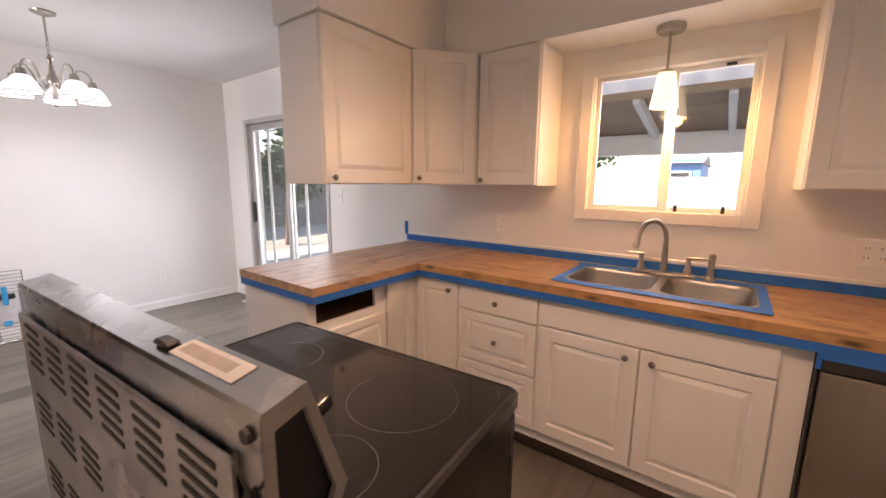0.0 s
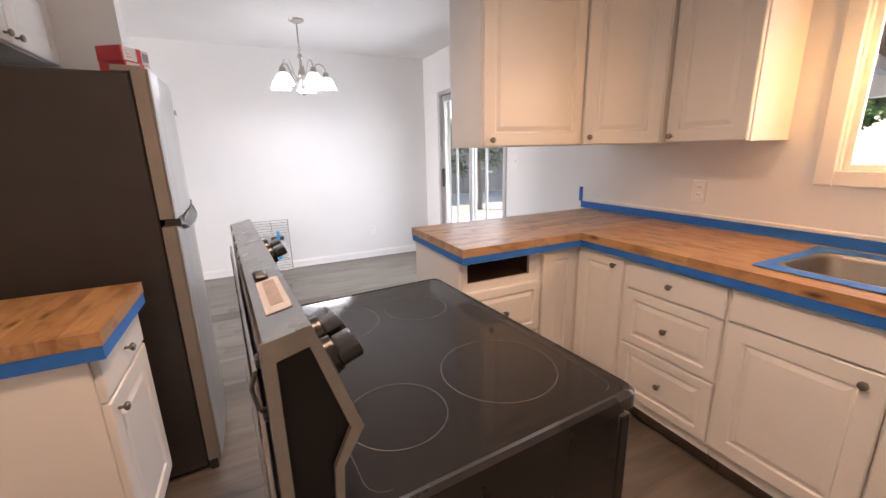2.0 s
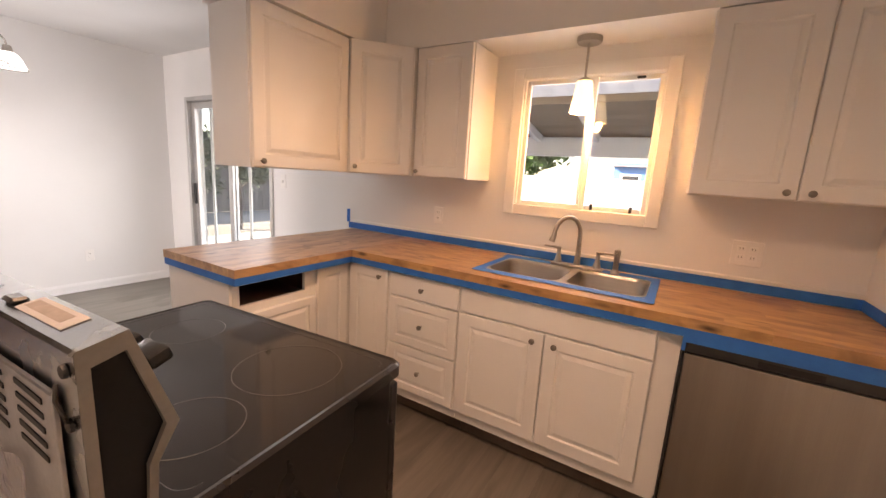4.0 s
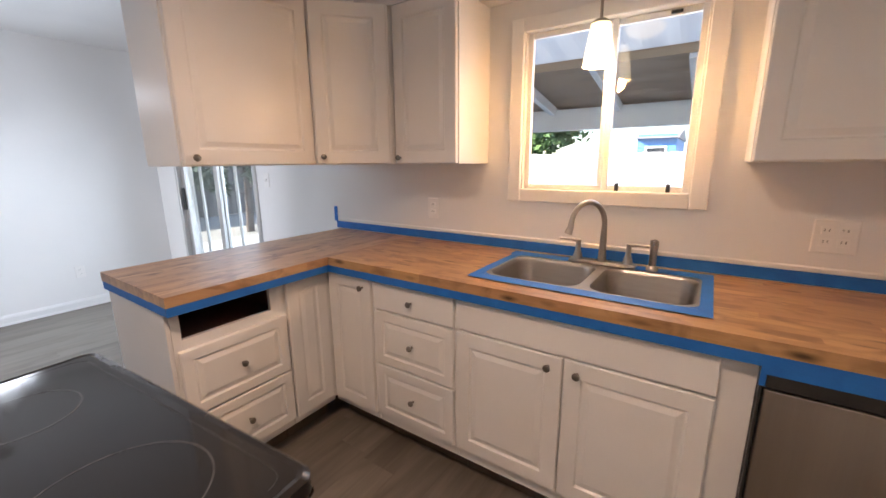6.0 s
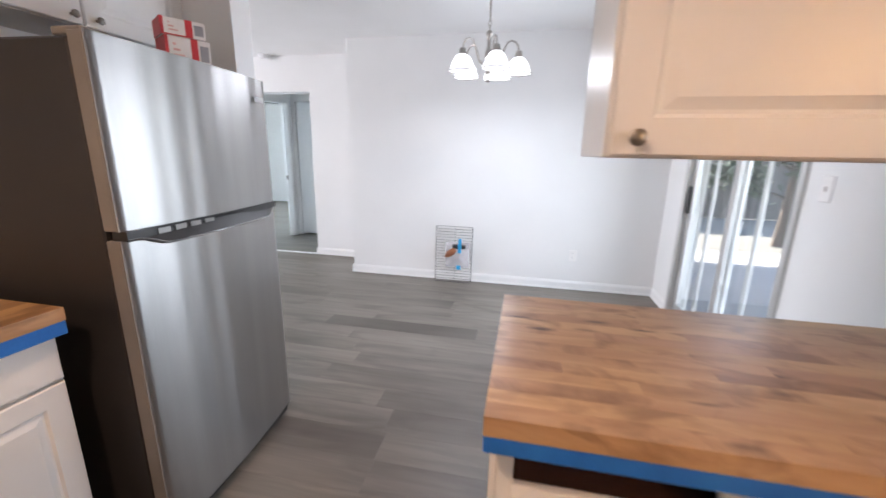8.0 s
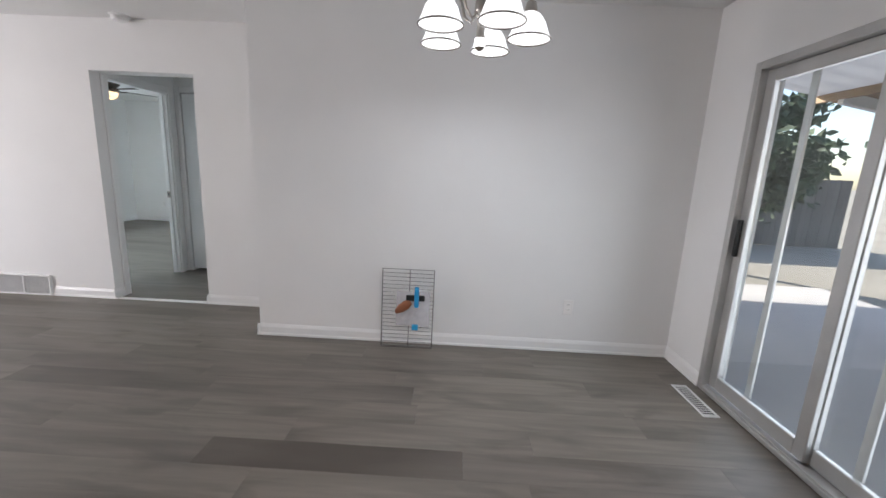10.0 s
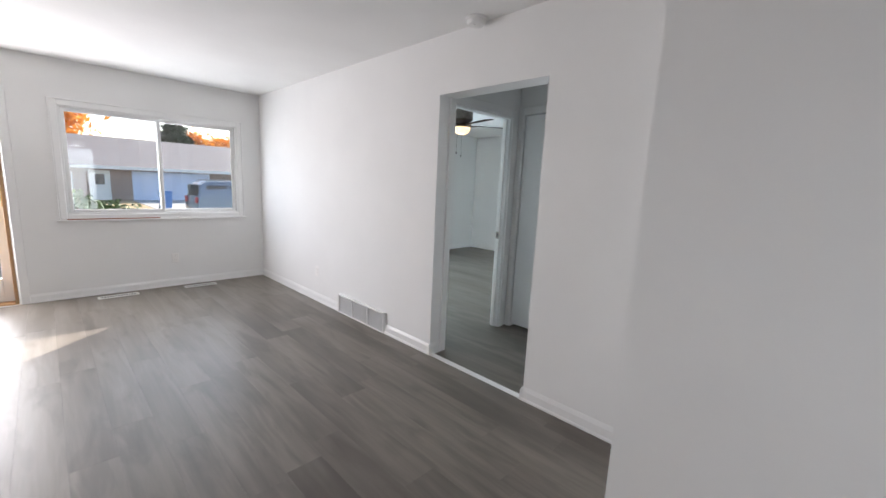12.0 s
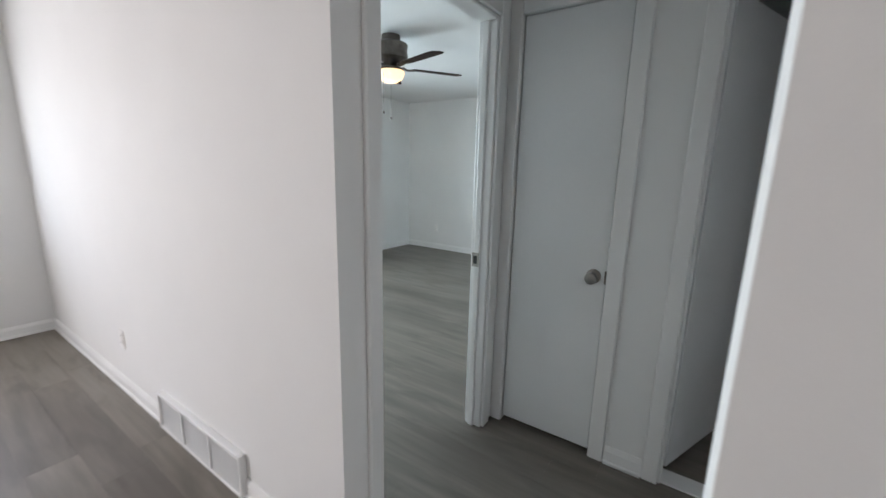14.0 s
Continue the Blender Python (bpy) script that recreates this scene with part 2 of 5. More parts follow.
SLOT = noisy("slot_dark", (0.03, 0.03, 0.03), (0.05, 0.05, 0.05), 0.6)
CHROME = noisy("chrome_wire", (0.34, 0.34, 0.34), (0.44, 0.44, 0.44), 0.22, 1.0, scale=20, fine=200, relief=0)
CARD = noisy("paper_label", (0.27, 0.28, 0.31), (0.33, 0.34, 0.37), 0.85, scale=14, fine=160)
CARDW = noisy("white_card", (0.72, 0.71, 0.70), (0.80, 0.79, 0.78), 0.5, scale=10, fine=120)
PINK = noisy("faded_red_print", (0.62, 0.34, 0.33), (0.70, 0.44, 0.42), 0.5, scale=40, fine=160)
RED = noisy("red_print", (0.50, 0.03, 0.04), (0.60, 0.05, 0.06), 0.45, scale=10, fine=120)
BAG = noisy("clear_bag", (0.62, 0.60, 0.64), (0.75, 0.73, 0.76), 0.2, scale=16, fine=60, relief=0.8)
bt = BAG.node_tree
clear = bt.nodes.new("ShaderNodeBsdfTransparent")
film = bt.nodes.new("ShaderNodeMixShader")
film.inputs[0].default_value = 0.55
bt.links.new(bt.nodes["Principled BSDF"].outputs[0], film.inputs[1])
bt.links.new(clear.outputs[0], film.inputs[2])
bt.links.new(film.outputs[0], bt.nodes["Material Output"].inputs[0])
RUST = noisy("brown_wood_handle", (0.22, 0.075, 0.03), (0.30, 0.11, 0.05), 0.5, scale=12, fine=120)
CYAN = noisy("blue_plastic", (0.02, 0.32, 0.62), (0.04, 0.38, 0.70), 0.4, scale=12, fine=120)
FANM = noisy("oil_rubbed_bronze", (0.10, 0.085, 0.075), (0.16, 0.14, 0.125), 0.38, 1.0, scale=18, fine=200, relief=0.02)
BLADE = noisy("dark_walnut_blade", (0.018, 0.010, 0.008), (0.036, 0.020, 0.015), 0.8, scale=6, fine=60, stretch=(1, 8, 8))
BLADE.node_tree.nodes["Principled BSDF"].inputs["Specular IOR Level"].default_value = 0.15
BRASS = noisy("brass", (0.55, 0.36, 0.12), (0.65, 0.44, 0.17), 0.3, 1.0, scale=12, fine=100)
OAK = noisy("oak_jamb", (0.36, 0.20, 0.09), (0.46, 0.28, 0.13), 0.45, scale=5, fine=70, stretch=(12, 12, 0.8))
PLANK = wood("grey_vinyl_plank", (0.158, 0.139, 0.117), (0.226, 0.201, 0.172), (0.096, 0.081, 0.067), 1, 0.7, 0.41, 0.09, 0.0, 0.05, 0.004, 0.42)
BUTCH_Y = wood("butcher_block_long", (0.42, 0.245, 0.120), (0.57, 0.360, 0.195), (0.185, 0.085, 0.036), 1, 1.0, 0.32, 0.13, 0.95, 0.06, 0.006, 0.62)
BUTCH_X = wood("butcher_block", (0.41, 0.225, 0.092), (0.56, 0.335, 0.155), (0.20, 0.092, 0.036), 0, 1.0, 0.34, 0.13, 0.95, 0.06, 0.006, 0.62)
GLASS = glass_sheet("window_glass")
SHADE_W = glowing("warm_shade", (1.0, 0.68, 0.30), 0.62)
SHADE_C = glowing("white_shade", (0.97, 0.99, 1.0), 0.40)
SHADE_F = glowing("amber_bowl", (1.0, 0.62, 0.22), 0.55)
TANLAWN = noisy("tan_lawn", (0.36, 0.25, 0.12), (0.50, 0.35, 0.18), 0.95, scale=0.6, fine=30, relief=0.9)
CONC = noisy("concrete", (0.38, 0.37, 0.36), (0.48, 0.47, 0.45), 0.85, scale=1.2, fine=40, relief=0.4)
ASPH = noisy("asphalt", (0.045, 0.045, 0.047), (0.075, 0.075, 0.075), 0.9, scale=1.0, fine=60, relief=0.5)
LAWN = noisy("dry_lawn", (0.20, 0.19, 0.155), (0.32, 0.30, 0.255), 0.95, scale=0.6, fine=30, relief=0.9)
PLY = wood("plywood_underside", (0.30, 0.205, 0.125), (0.38, 0.275, 0.18), (0.19, 0.12, 0.07), 0, 0.5, 0.8, 0.12, 0.3)
WHITEP = noisy("white_exterior_paint", (0.70, 0.70, 0.69), (0.78, 0.78, 0.77), 0.6, scale=3, fine=60, relief=0.3)
def translucent(name, colour, share=0.22):
    """A thin sheet that lets part of the daylight through."""
    m, nt, p = material(name)
    n1 = node(nt, "ShaderNodeTexNoise", Scale=5.0)
    nt.links.new(coords(nt), n1.inputs["Vector"])
    c = mixed(nt, n1.outputs[0], tuple(x * 0.85 for x in colour), colour)
    tr = nt.nodes.new("ShaderNodeBsdfTranslucent")
    nt.links.new(c, tr.inputs[0])
    nt.links.new(c, p.inputs["Base Color"])
    mx = nt.nodes.new("ShaderNodeMixShader")
    mx.inputs[0].default_value = share
    nt.links.new(p.outputs[0], mx.inputs[1])
    nt.links.new(tr.outputs[0], mx.inputs[2])
    nt.links.new(mx.outputs[0], nt.nodes["Material Output"].inputs[0])
    return m


CORR = translucent("corrugated_white", (0.62, 0.63, 0.65))
FENCE = noisy("weathered_fence", (0.46, 0.42, 0.39), (0.60, 0.56, 0.52), 0.8, scale=2, fine=40, vary=0.12, stretch=(6, 6, 0.6))
# Darker copy of the fence wood, with the shade mixed into its colour.
FENCE_SHADED = noisy("fence_shade_dark", (0.11, 0.095, 0.085), (0.17, 0.15, 0.135), 0.85, scale=2, fine=40, vary=0.2, stretch=(6, 6, 0.6))
BARK = noisy("bark", (0.06, 0.045, 0.035), (0.12, 0.09, 0.07), 0.95, scale=8, fine=40, relief=1.0, stretch=(1, 1, 0.3))
LEAF_G = noisy("green_leaf", (0.04, 0.085, 0.02), (0.09, 0.15, 0.035), 0.85, scale=3, fine=30, relief=0)
LEAF_D = noisy("conifer_leaf", (0.02, 0.045, 0.022), (0.045, 0.08, 0.035), 0.7, scale=3, fine=30, relief=0)
LEAF_O = translucent("orange_leaf", (0.80, 0.34, 0.04), 0.5)
BRICKM = noisy("brown_brick", (0.27, 0.20, 0.175), (0.35, 0.265, 0.23), 0.85, scale=3, fine=14, relief=0.6)
SHINGLE = noisy("roof_shingle", (0.30, 0.255, 0.24), (0.38, 0.33, 0.31), 0.9, scale=1.2, fine=12, relief=0.7)
GARAGE = noisy("garage_paint", (0.50, 0.58, 0.76), (0.58, 0.66, 0.84), 0.5, scale=1, fine=20)
CARP = noisy("dark_car_paint", (0.20, 0.24, 0.31), (0.24, 0.29, 0.36), 0.25, 0.3, scale=1, fine=30, relief=0)
TYRE = noisy("tyre_rubber", (0.02, 0.02, 0.02), (0.035, 0.035, 0.035), 0.85)
TARP = noisy("blue_siding", (0.05, 0.16, 0.42), (0.08, 0.22, 0.52), 0.6, scale=1, fine=20)
CARGLASS = noisy("car_glass", (0.02, 0.025, 0.03), (0.035, 0.04, 0.05), 0.08, relief=0)


# mesh helpers
def box(bm, x0, x1, y0, y1, z0, z1, bevel=0.0, seg=1):
    r = bmesh.ops.create_cube(bm, size=1.0, matrix=Matrix.Translation(((x0 + x1) / 2, (y0 + y1) / 2, (z0 + z1) / 2)) @ Matrix.Diagonal((x1 - x0, y1 - y0, z1 - z0, 1)))
    if bevel:
        es = list({e for v in r["verts"] for e in v.link_edges})
        bmesh.ops.bevel(bm, geom=es, offset=bevel, segments=seg, affect="EDGES", profile=0.5)
    return bm


def cuboid(*a, bevel=0.0, seg=1):
    return box(bmesh.new(), *a, bevel=bevel, seg=seg)


def lathe(bm, profile, at=(0, 0, 0), n=24, closed=False):
    """Turn (radius, z) pairs round the z axis."""
    rings = []
    for r, z in profile:
        if r < 1e-5:
            rings.append([bm.verts.new((at[0], at[1], at[2] + z))])
        else:
            rings.append([bm.verts.new((at[0] + r * math.cos(2 * math.pi * i / n), at[1] + r * math.sin(2 * math.pi * i / n), at[2] + z)) for i in range(n)])
    pairs = list(zip(rings, rings[1:])) + ([(rings[-1], rings[0])] if closed else [])
    for a, b in pairs:
        for i in range(n):
            j = (i + 1) % n
            if len(a) == 1 and len(b) > 1:
                bm.faces.new((a[0], b[j], b[i]))
            elif len(b) == 1 and len(a) > 1:
                bm.faces.new((a[i], a[j], b[0]))
            elif len(a) > 1:
                bm.faces.new((a[i], a[j], b[j], b[i]))
    return bm


def tube(bm, pts, radius, n=10, caps=True):
    """A round bar through pts; radius is a number or one for each point."""
    pts = [Vector(p) for p in pts]
    rad = radius if isinstance(radius, (list, tuple)) else [radius] * len(pts)
    rings, side = [], None
    for i, p in enumerate(pts):
        d = (pts[min(i + 1, len(pts) - 1)] - pts[max(i - 1, 0)]).normalized()
        if side is None:
            side = d.orthogonal().normalized()
        side = (side - d * side.dot(d)).normalized()
        up = d.cross(side)
        rings.append([bm.verts.new(p + rad[i] * (math.cos(2 * math.pi * k / n) * side + math.sin(2 * math.pi * k / n) * up)) for k in range(n)])
    for a, b in zip(rings, rings[1:]):
        for i in range(n):
            j = (i + 1) % n
            bm.faces.new((a[i], a[j], b[j], b[i]))
    if caps:
        bm.faces.new(rings[0][::-1])
        bm.faces.new(rings[-1])
    return bm


def prism(bm, outline, x0, x1):
    """An outline of (y, z) pairs drawn out along x."""
    a = [bm.verts.new((x0, y, z)) for y, z in outline]
    b = [bm.verts.new((x1, y, z)) for y, z in outline]
    bm.faces.new(a)
    bm.faces.new(b[::-1])
    for i in range(len(a)):
        j = (i + 1) % len(a)
        bm.faces.new((a[j], a[i], b[i], b[j]))
    return bm


def mesh_of(name, bm, mat, smooth=False):
    bmesh.ops.recalc_face_normals(bm, faces=bm.faces)
    me = bpy.data.meshes.new(name)
    bm.to_mesh(me)
    bm.free()
    me.materials.append(mat)
    if smooth:
        for p in me.polygons:
            p.use_smooth = True
        me.set_sharp_from_angle(angle=radians(40))
    return me


def part(name, bm, mat, parent=None, label="", at=None, smooth=False):
    o = new(name, bm if isinstance(bm, bpy.types.Mesh) else mesh_of(name, bm, mat, smooth))
    o.parent = parent
    if at is not None:
        o.matrix_basis = at
    return tagged(o, label)


def thing(name, label, category, at=None, group=""):
    o = new(name)
    o.empty_display_size = 0.1
    if at is not None:
        o.matrix_basis = at
    return tagged(o, label, category, group)


def structure(name, bm, mat, label="", smooth=False):
    return tagged(part(name, bm, mat, smooth=smooth), label or name.replace("_", " "), "", "", "structure")


def panel(w, h, t=0.019, inset=0.055, raised=True, edge=0.004):
    """A cabinet front, lower left corner at the origin, looking towards -y: frame, groove and raised field."""
    bm = bmesh.new()
    steps = [(0, 0.0), (0, -(t - edge)), (edge, -t)]
    if raised:
        steps += [(inset, -t), (inset + 0.006, -t + 0.007), (inset + 0.012, -t + 0.007), (inset + 0.030, -t + 0.001)]
    loops = [[bm.verts.new(c) for c in ((i, y, i), (w - i, y, i), (w - i, y, h - i), (i, y, h - i))] for i, y in steps]
    for a, b in zip(loops, loops[1:]):
        for k in range(4):
            bm.faces.new((a[k], a[(k + 1) % 4], b[(k + 1) % 4], b[k]))
    bm.faces.new(loops[-1])
    bm.faces.new(loops[0][::-1])
    return bm


def knob_mesh():
    bm = bmesh.new()
    lathe(bm, [(0.0, 0.0), (0.006, 0.0), (0.005, 0.012), (0.012, 0.016), (0.0155, 0.021), (0.0145, 0.026), (0.008, 0.029), (0.0, 0.0295)], n=14)
    bmesh.ops.rotate(bm, verts=bm.verts, matrix=Matrix.Rotation(radians(90), 3, "X"))
    bmesh.ops.scale(bm, verts=bm.verts, vec=(0.86, 0.95, 0.86))
    return mesh_of("knob", bm, PEWTER, True)


KNOB = knob_mesh()


def knob(parent, x, z, y=-0.019):
    return part("knob", KNOB, None, parent, "dark pewter cabinet knob", pose(x, y, z))


# ---- the shell of the house ----
CZ = 2.44
YN, YS = 2.35, -5.96
SOUTH = YS + 5.88
XE, XW1, XW2 = 0.975, -4.74, -5.335


def wall(name, axis, a0, a1, face, back, holes=(), z1=CZ, label="white painted plaster wall", mat=None):
    """A wall along x (axis 0) or y (axis 1) from a0 to a1, between its two faces, with holes (a0, a1, z0, z1)."""
    bm = bmesh.new()
    cuts = sorted({a0, a1, *[h[0] for h in holes], *[h[1] for h in holes]})
    for p, q in zip(cuts, cuts[1:]):
        spans = sorted((h[2], h[3]) for h in holes if h[0] <= p + 1e-6 and h[1] >= q - 1e-6)
        z = 0.0
        for lo, hi in [*spans, (z1, z1)]:
            if lo - z > 1e-4:
                if axis == 0:
                    box(bm, p, q, min(face, back), max(face, back), z, lo)
                else:
                    box(bm, min(face, back), max(face, back), p, q, z, lo)
            z = hi
    return structure(name, bm, mat or WALL, label)


wall("wall_north", 0, -4.88, 1.10, YN, 2.50, [(-0.60, 0.134, 1.205, 1.940), (-4.295, -2.895, 0.0, 1.975)])
wall("wall_east", 1, YS - 0.15, YN, XE, 1.10)
wall("wall_kitchen_south", 0, -2.385, XE, -0.80, -0.92)
wall("wall_fridge_stub", 1, -0.92, -0.25, -2.385, -2.51)
wall("wall_dining_west", 1, -0.805, YN, XW1, -4.88)
wall("wall_return", 0, -5.50, -4.88, -0.805, -0.69)
wall("wall_living_west", 1, YS - 0.15, -0.805, XW2, -5.50, [(-2.49, -1.59, 0.0, 2.03)])
wall("wall_south", 0, -5.36, XE, YS, YS - 0.15, [(-5.04, -3.36, 0.886, 2.005), (-2.95, -2.03, 0.0, 2.04)])
wall("wall_hall_west", 1, -2.53, -0.84, -6.432, -6.552, [(-2.47, -2.00, 0.0, 2.05), (-1.70, -0.99, 0.0, 2.04)])
wall("wall_hall_north", 0, -6.432, -5.50, -0.96, -0.84)
wall("wall_bedroom_north", 0, -10.10, -5.50, -2.62, -2.53, [(-6.312, -5.52, 0.0, 2.02)])
wall("wall_bedroom_west", 1, -6.28, -2.53, -10.10, -10.22)
wall("wall_bedroom_south", 0, -10.10, -5.50, -6.16, -6.28, [(-8.0, -6.4, 0.9, 2.0)])
wall("wall_closet_back", 1, -2.53, -1.90, -7.10, -7.16)
wall("wall_closet_side", 0, -8.30, -6.552, -1.90, -1.84)
wall("wall_bath_west", 1, -1.90, -0.72, -8.30, -8.42)
wall("wall_bath_north", 0, -8.30, -6.552, -0.84, -0.72)
structure("ceiling", cuboid(-10.22, 1.10, -6.28, 2.50, CZ, CZ + 0.25), CEIL, "flat white painted ceiling")

# soffit over the wall cabinets
bm = bmesh.new()
box(bm, -1.715, -1.375, 1.17, 2.35, 2.066, CZ)
box(bm, -1.375, XE, 2.052, 2.35, 2.066, CZ)
structure("soffit_north", bm, WALL, "white boxed soffit over the wall cabinets")
structure("soffit_south", cuboid(-2.385, XE, -0.80, -0.49, 2.076, CZ), WALL, "white boxed soffit")

# plank floor: subfloor and boards
floor_base = structure("floor", cuboid(-10.22, 1.10, -6.28, 2.50, -0.12, -0.008), MATTE, "grey-brown vinyl plank floor")
PW, PL = 0.181, 1.22
BOARDS = {}


def board(bm, w, l):
    g = 0.0003
    box(bm, g, w - g, g, l - g, -0.008, 0.0)
    return bm


def lay(x0, x1, y0, y1, seed, joined=None):
    rng = random.Random(seed)
    i, x = 0, x0
    while x < x1 - 1e-3:
        w = min(PW, x1 - x)
        y = y0 - rng.random() * PL * 0.9
        while y < y1 - 1e-3:
            a, b = max(y, y0), min(y + PL, y1)
            if b - a > 0.01:
                if joined is not None:
                    box(joined, x + 0.0003, x + w - 0.0003, a + 0.0003, b - 0.0003, -0.008, 0.0)
                else:
                    key = (round(w, 3), round(b - a, 2))
                    if key not in BOARDS:
                        BOARDS[key] = mesh_of("plank", board(bmesh.new(), w, key[1]), PLANK)
                    part("plank", BOARDS[key], None, floor_base, "", Matrix.Translation((x, a, 0)))
            y += PL
        x += w


def lay_floor():
    lay(-5.36, XE, YS, YN, 4)
    bm = bmesh.new()
    lay(-10.1, -5.362, -6.16, -0.84, 9, bm)
    tagged(part("plank_field", bm, PLANK, floor_base), "", "", "", "stuff")


# skirting
def skirting(x0, y0, x1, y1, side):
    """A baseboard along a wall's foot; side is the unit vector away from the wall."""
    d = Vector((x1 - x0, y1 - y0, 0))
    n = d.length
    bm = prism(bmesh.new(), [(0.0, 0.001), (0.019, 0.001), (0.019, 0.014), (0.013, 0.020), (0.012, 0.066), (0.007, 0.080), (0.003, 0.090), (0.0, 0.090)], 0, n)
    ex = d.normalized()
    ey = Vector((*side, 0))
    m = Matrix((ex, ey, Vector((0, 0, 1)))).transposed().to_4x4()
    m.translation = (x0, y0, 0)
    bm.transform(m)
    return structure("baseboard", bm, TRIM, "white profiled baseboard")


for seg in ((XW1, -0.824, XW1, YN, (1, 0)), (-4.76, YN, -4.316, YN, (0, -1)), (-2.86, YN, -1.87, YN, (0, -1)), (XW2, -0.805, XW1 + 0.019, -0.805, (0, -1)),
            (XW2, -1.59, XW2, -0.824, (1, 0)), (XW2, -3.085, XW2, -2.49, (1, 0)), (XW2, YS, XW2, -3.875, (1, 0)), (-5.435, -2.49, XW2 + 0.019, -2.49, (0, 1)), (-5.498, -1.59, XW2 + 0.019, -1.59, (0, -1)), (-5.36, YS, -3.03, YS, (0, 1)), (-1.95, YS, XE, YS, (0, 1)),
            (-10.1, -6.16, -10.1, -2.62, (1, 0)), (-10.1, -6.16, -5.5, -6.16, (0, 1)), (-6.432, -1.925, -6.432, -1.765, (1, 0)), (-2.51, -0.92, -2.51, -0.25, (-1, 0)),
            (-2.51, -0.25, -2.385, -0.25, (0, 1)), (-2.52, -0.92, XE, -0.92, (0, -1)), (XE, YS, XE, -0.92, (-1, 0)), (-8.3, -1.84, -6.6, -1.84, (0, 1))):
    skirting(*seg)
structure("trim_threshold", cuboid(-5.372, -5.322, -2.49, -1.59, 0.0, 0.007, bevel=0.003), VINYL, "white strip across the doorway floor")


# ---- windows and doors ----
def ring(bm, x0, x1, y0, y1, z0, z1, w, bevel=0.002, wb=None):
    """A rectangular frame in the xz plane, w wide, butted at the corners."""
    wb = w if wb is None else wb
    box(bm, x0, x0 + w, y0, y1, z0, z1, bevel)
    box(bm, x1 - w, x1, y0, y1, z0, z1, bevel)
    box(bm, x0 + w, x1 - w, y0, y1, z0, z0 + wb, bevel)
    box(bm, x0 + w, x1 - w, y0, y1, z1 - w, z1, bevel)
    return bm


def pane(name, parent, x0, x1, y, z0, z1):
    o = part(name, cuboid(x0, x1, y - 0.002, y + 0.002, z0, z1), GLASS, parent, "clear window glass")
    o.visible_shadow = False
    return o


def kitchen_window():
    w = tagged(thing("window_1", "white sliding kitchen window over the sink", "window"), kind="structure")
    part("casing", ring(bmesh.new(), -0.652, 0.186, 2.336, 2.352, 1.162, 1.984, 0.062, 0.004), TRIM, w)
    part("window_frame", ring(bmesh.new(), -0.60, 0.134, 2.352, 2.44, 1.205, 1.940, 0.018, 0.003), VINYL, w)
    part("sash", ring(bmesh.new(), -0.582, -0.194, 2.372, 2.392, 1.223, 1.922, 0.024, 0.003), VINYL, w)
    part("sash", ring(bmesh.new(), -0.245, 0.116, 2.394, 2.414, 1.223, 1.922, 0.024, 0.003), VINYL, w)
    pane("pane", w, -0.559, -0.217, 2.382, 1.246, 1.899)
    pane("pane", w, -0.222, 0.093, 2.404, 1.246, 1.899)
    for x in (-0.165, 0.035):
        part("latch", cuboid(x, x + 0.016, 2.386, 2.394, 1.222, 1.258, bevel=0.002), PLASTIC, w, "small black vent latch")
    part("lock", cuboid(-0.012, 0.028, 2.380, 2.394, 1.902, 1.914, bevel=0.002), PLASTIC, w)


def front_window():
    w = tagged(thing("window_2", "wide white sliding front window with a narrow stool", "window", pose(0, SOUTH, 0)), kind="structure")
    part("casing", ring(bmesh.new(), -5.088, -3.312, -5.882, -5.866, 0.842, 2.050, 0.055, 0.004), TRIM, w)
    part("casing_back_band", ring(bmesh.new(), -5.100, -3.300, -5.882, -5.860, 0.842, 2.062, 0.0115, 0.003), TRIM, w)
    part("window_sill", cuboid(-5.115, -3.285, -5.90, -5.845, 0.824, 0.8415, bevel=0.005), TRIM, w)
    part("window_frame", ring(bmesh.new(), -5.04, -3.36, -5.98, -5.882, 0.886, 2.005, 0.028, 0.003), VINYL, w)
    part("sash", ring(bmesh.new(), -5.012, -4.185, -5.950, -5.925, 0.914, 1.977, 0.034, 0.003), VINYL, w)
    part("sash", ring(bmesh.new(), -4.225, -3.388, -5.922, -5.897, 0.914, 1.977, 0.034, 0.003), VINYL, w)
    pane("pane", w, -4.980, -4.218, -5.937, 0.946, 1.945)
    pane("pane", w, -4.192, -3.420, -5.910, 0.946, 1.945)
    part("track_strip", cuboid(-4.16, -3.36, -5.866, -5.846, 0.842, 0.853, bevel=0.003), RUST, w, "bare brown wood strip on the stool")
    part("latch", cuboid(-4.222, -4.208, -5.897, -5.888, 1.40, 1.47, bevel=0.002), VINYL, w)


def bedroom_window():
    w = tagged(thing("window_3", "white sliding bedroom window", "window"), kind="structure")
    part("window_frame", ring(bmesh.new(), -8.0, -6.4, -6.26, -6.18, 0.9, 2.0, 0.04, 0.003), VINYL, w)
    part("mullion", cuboid(-7.22, -7.18, -6.24, -6.20, 0.94, 1.96), VINYL, w)
    pane("pane", w, -7.96, -7.22, -6.22, 0.94, 1.96)
    pane("pane", w, -7.18, -6.44, -6.22, 0.94, 1.96)


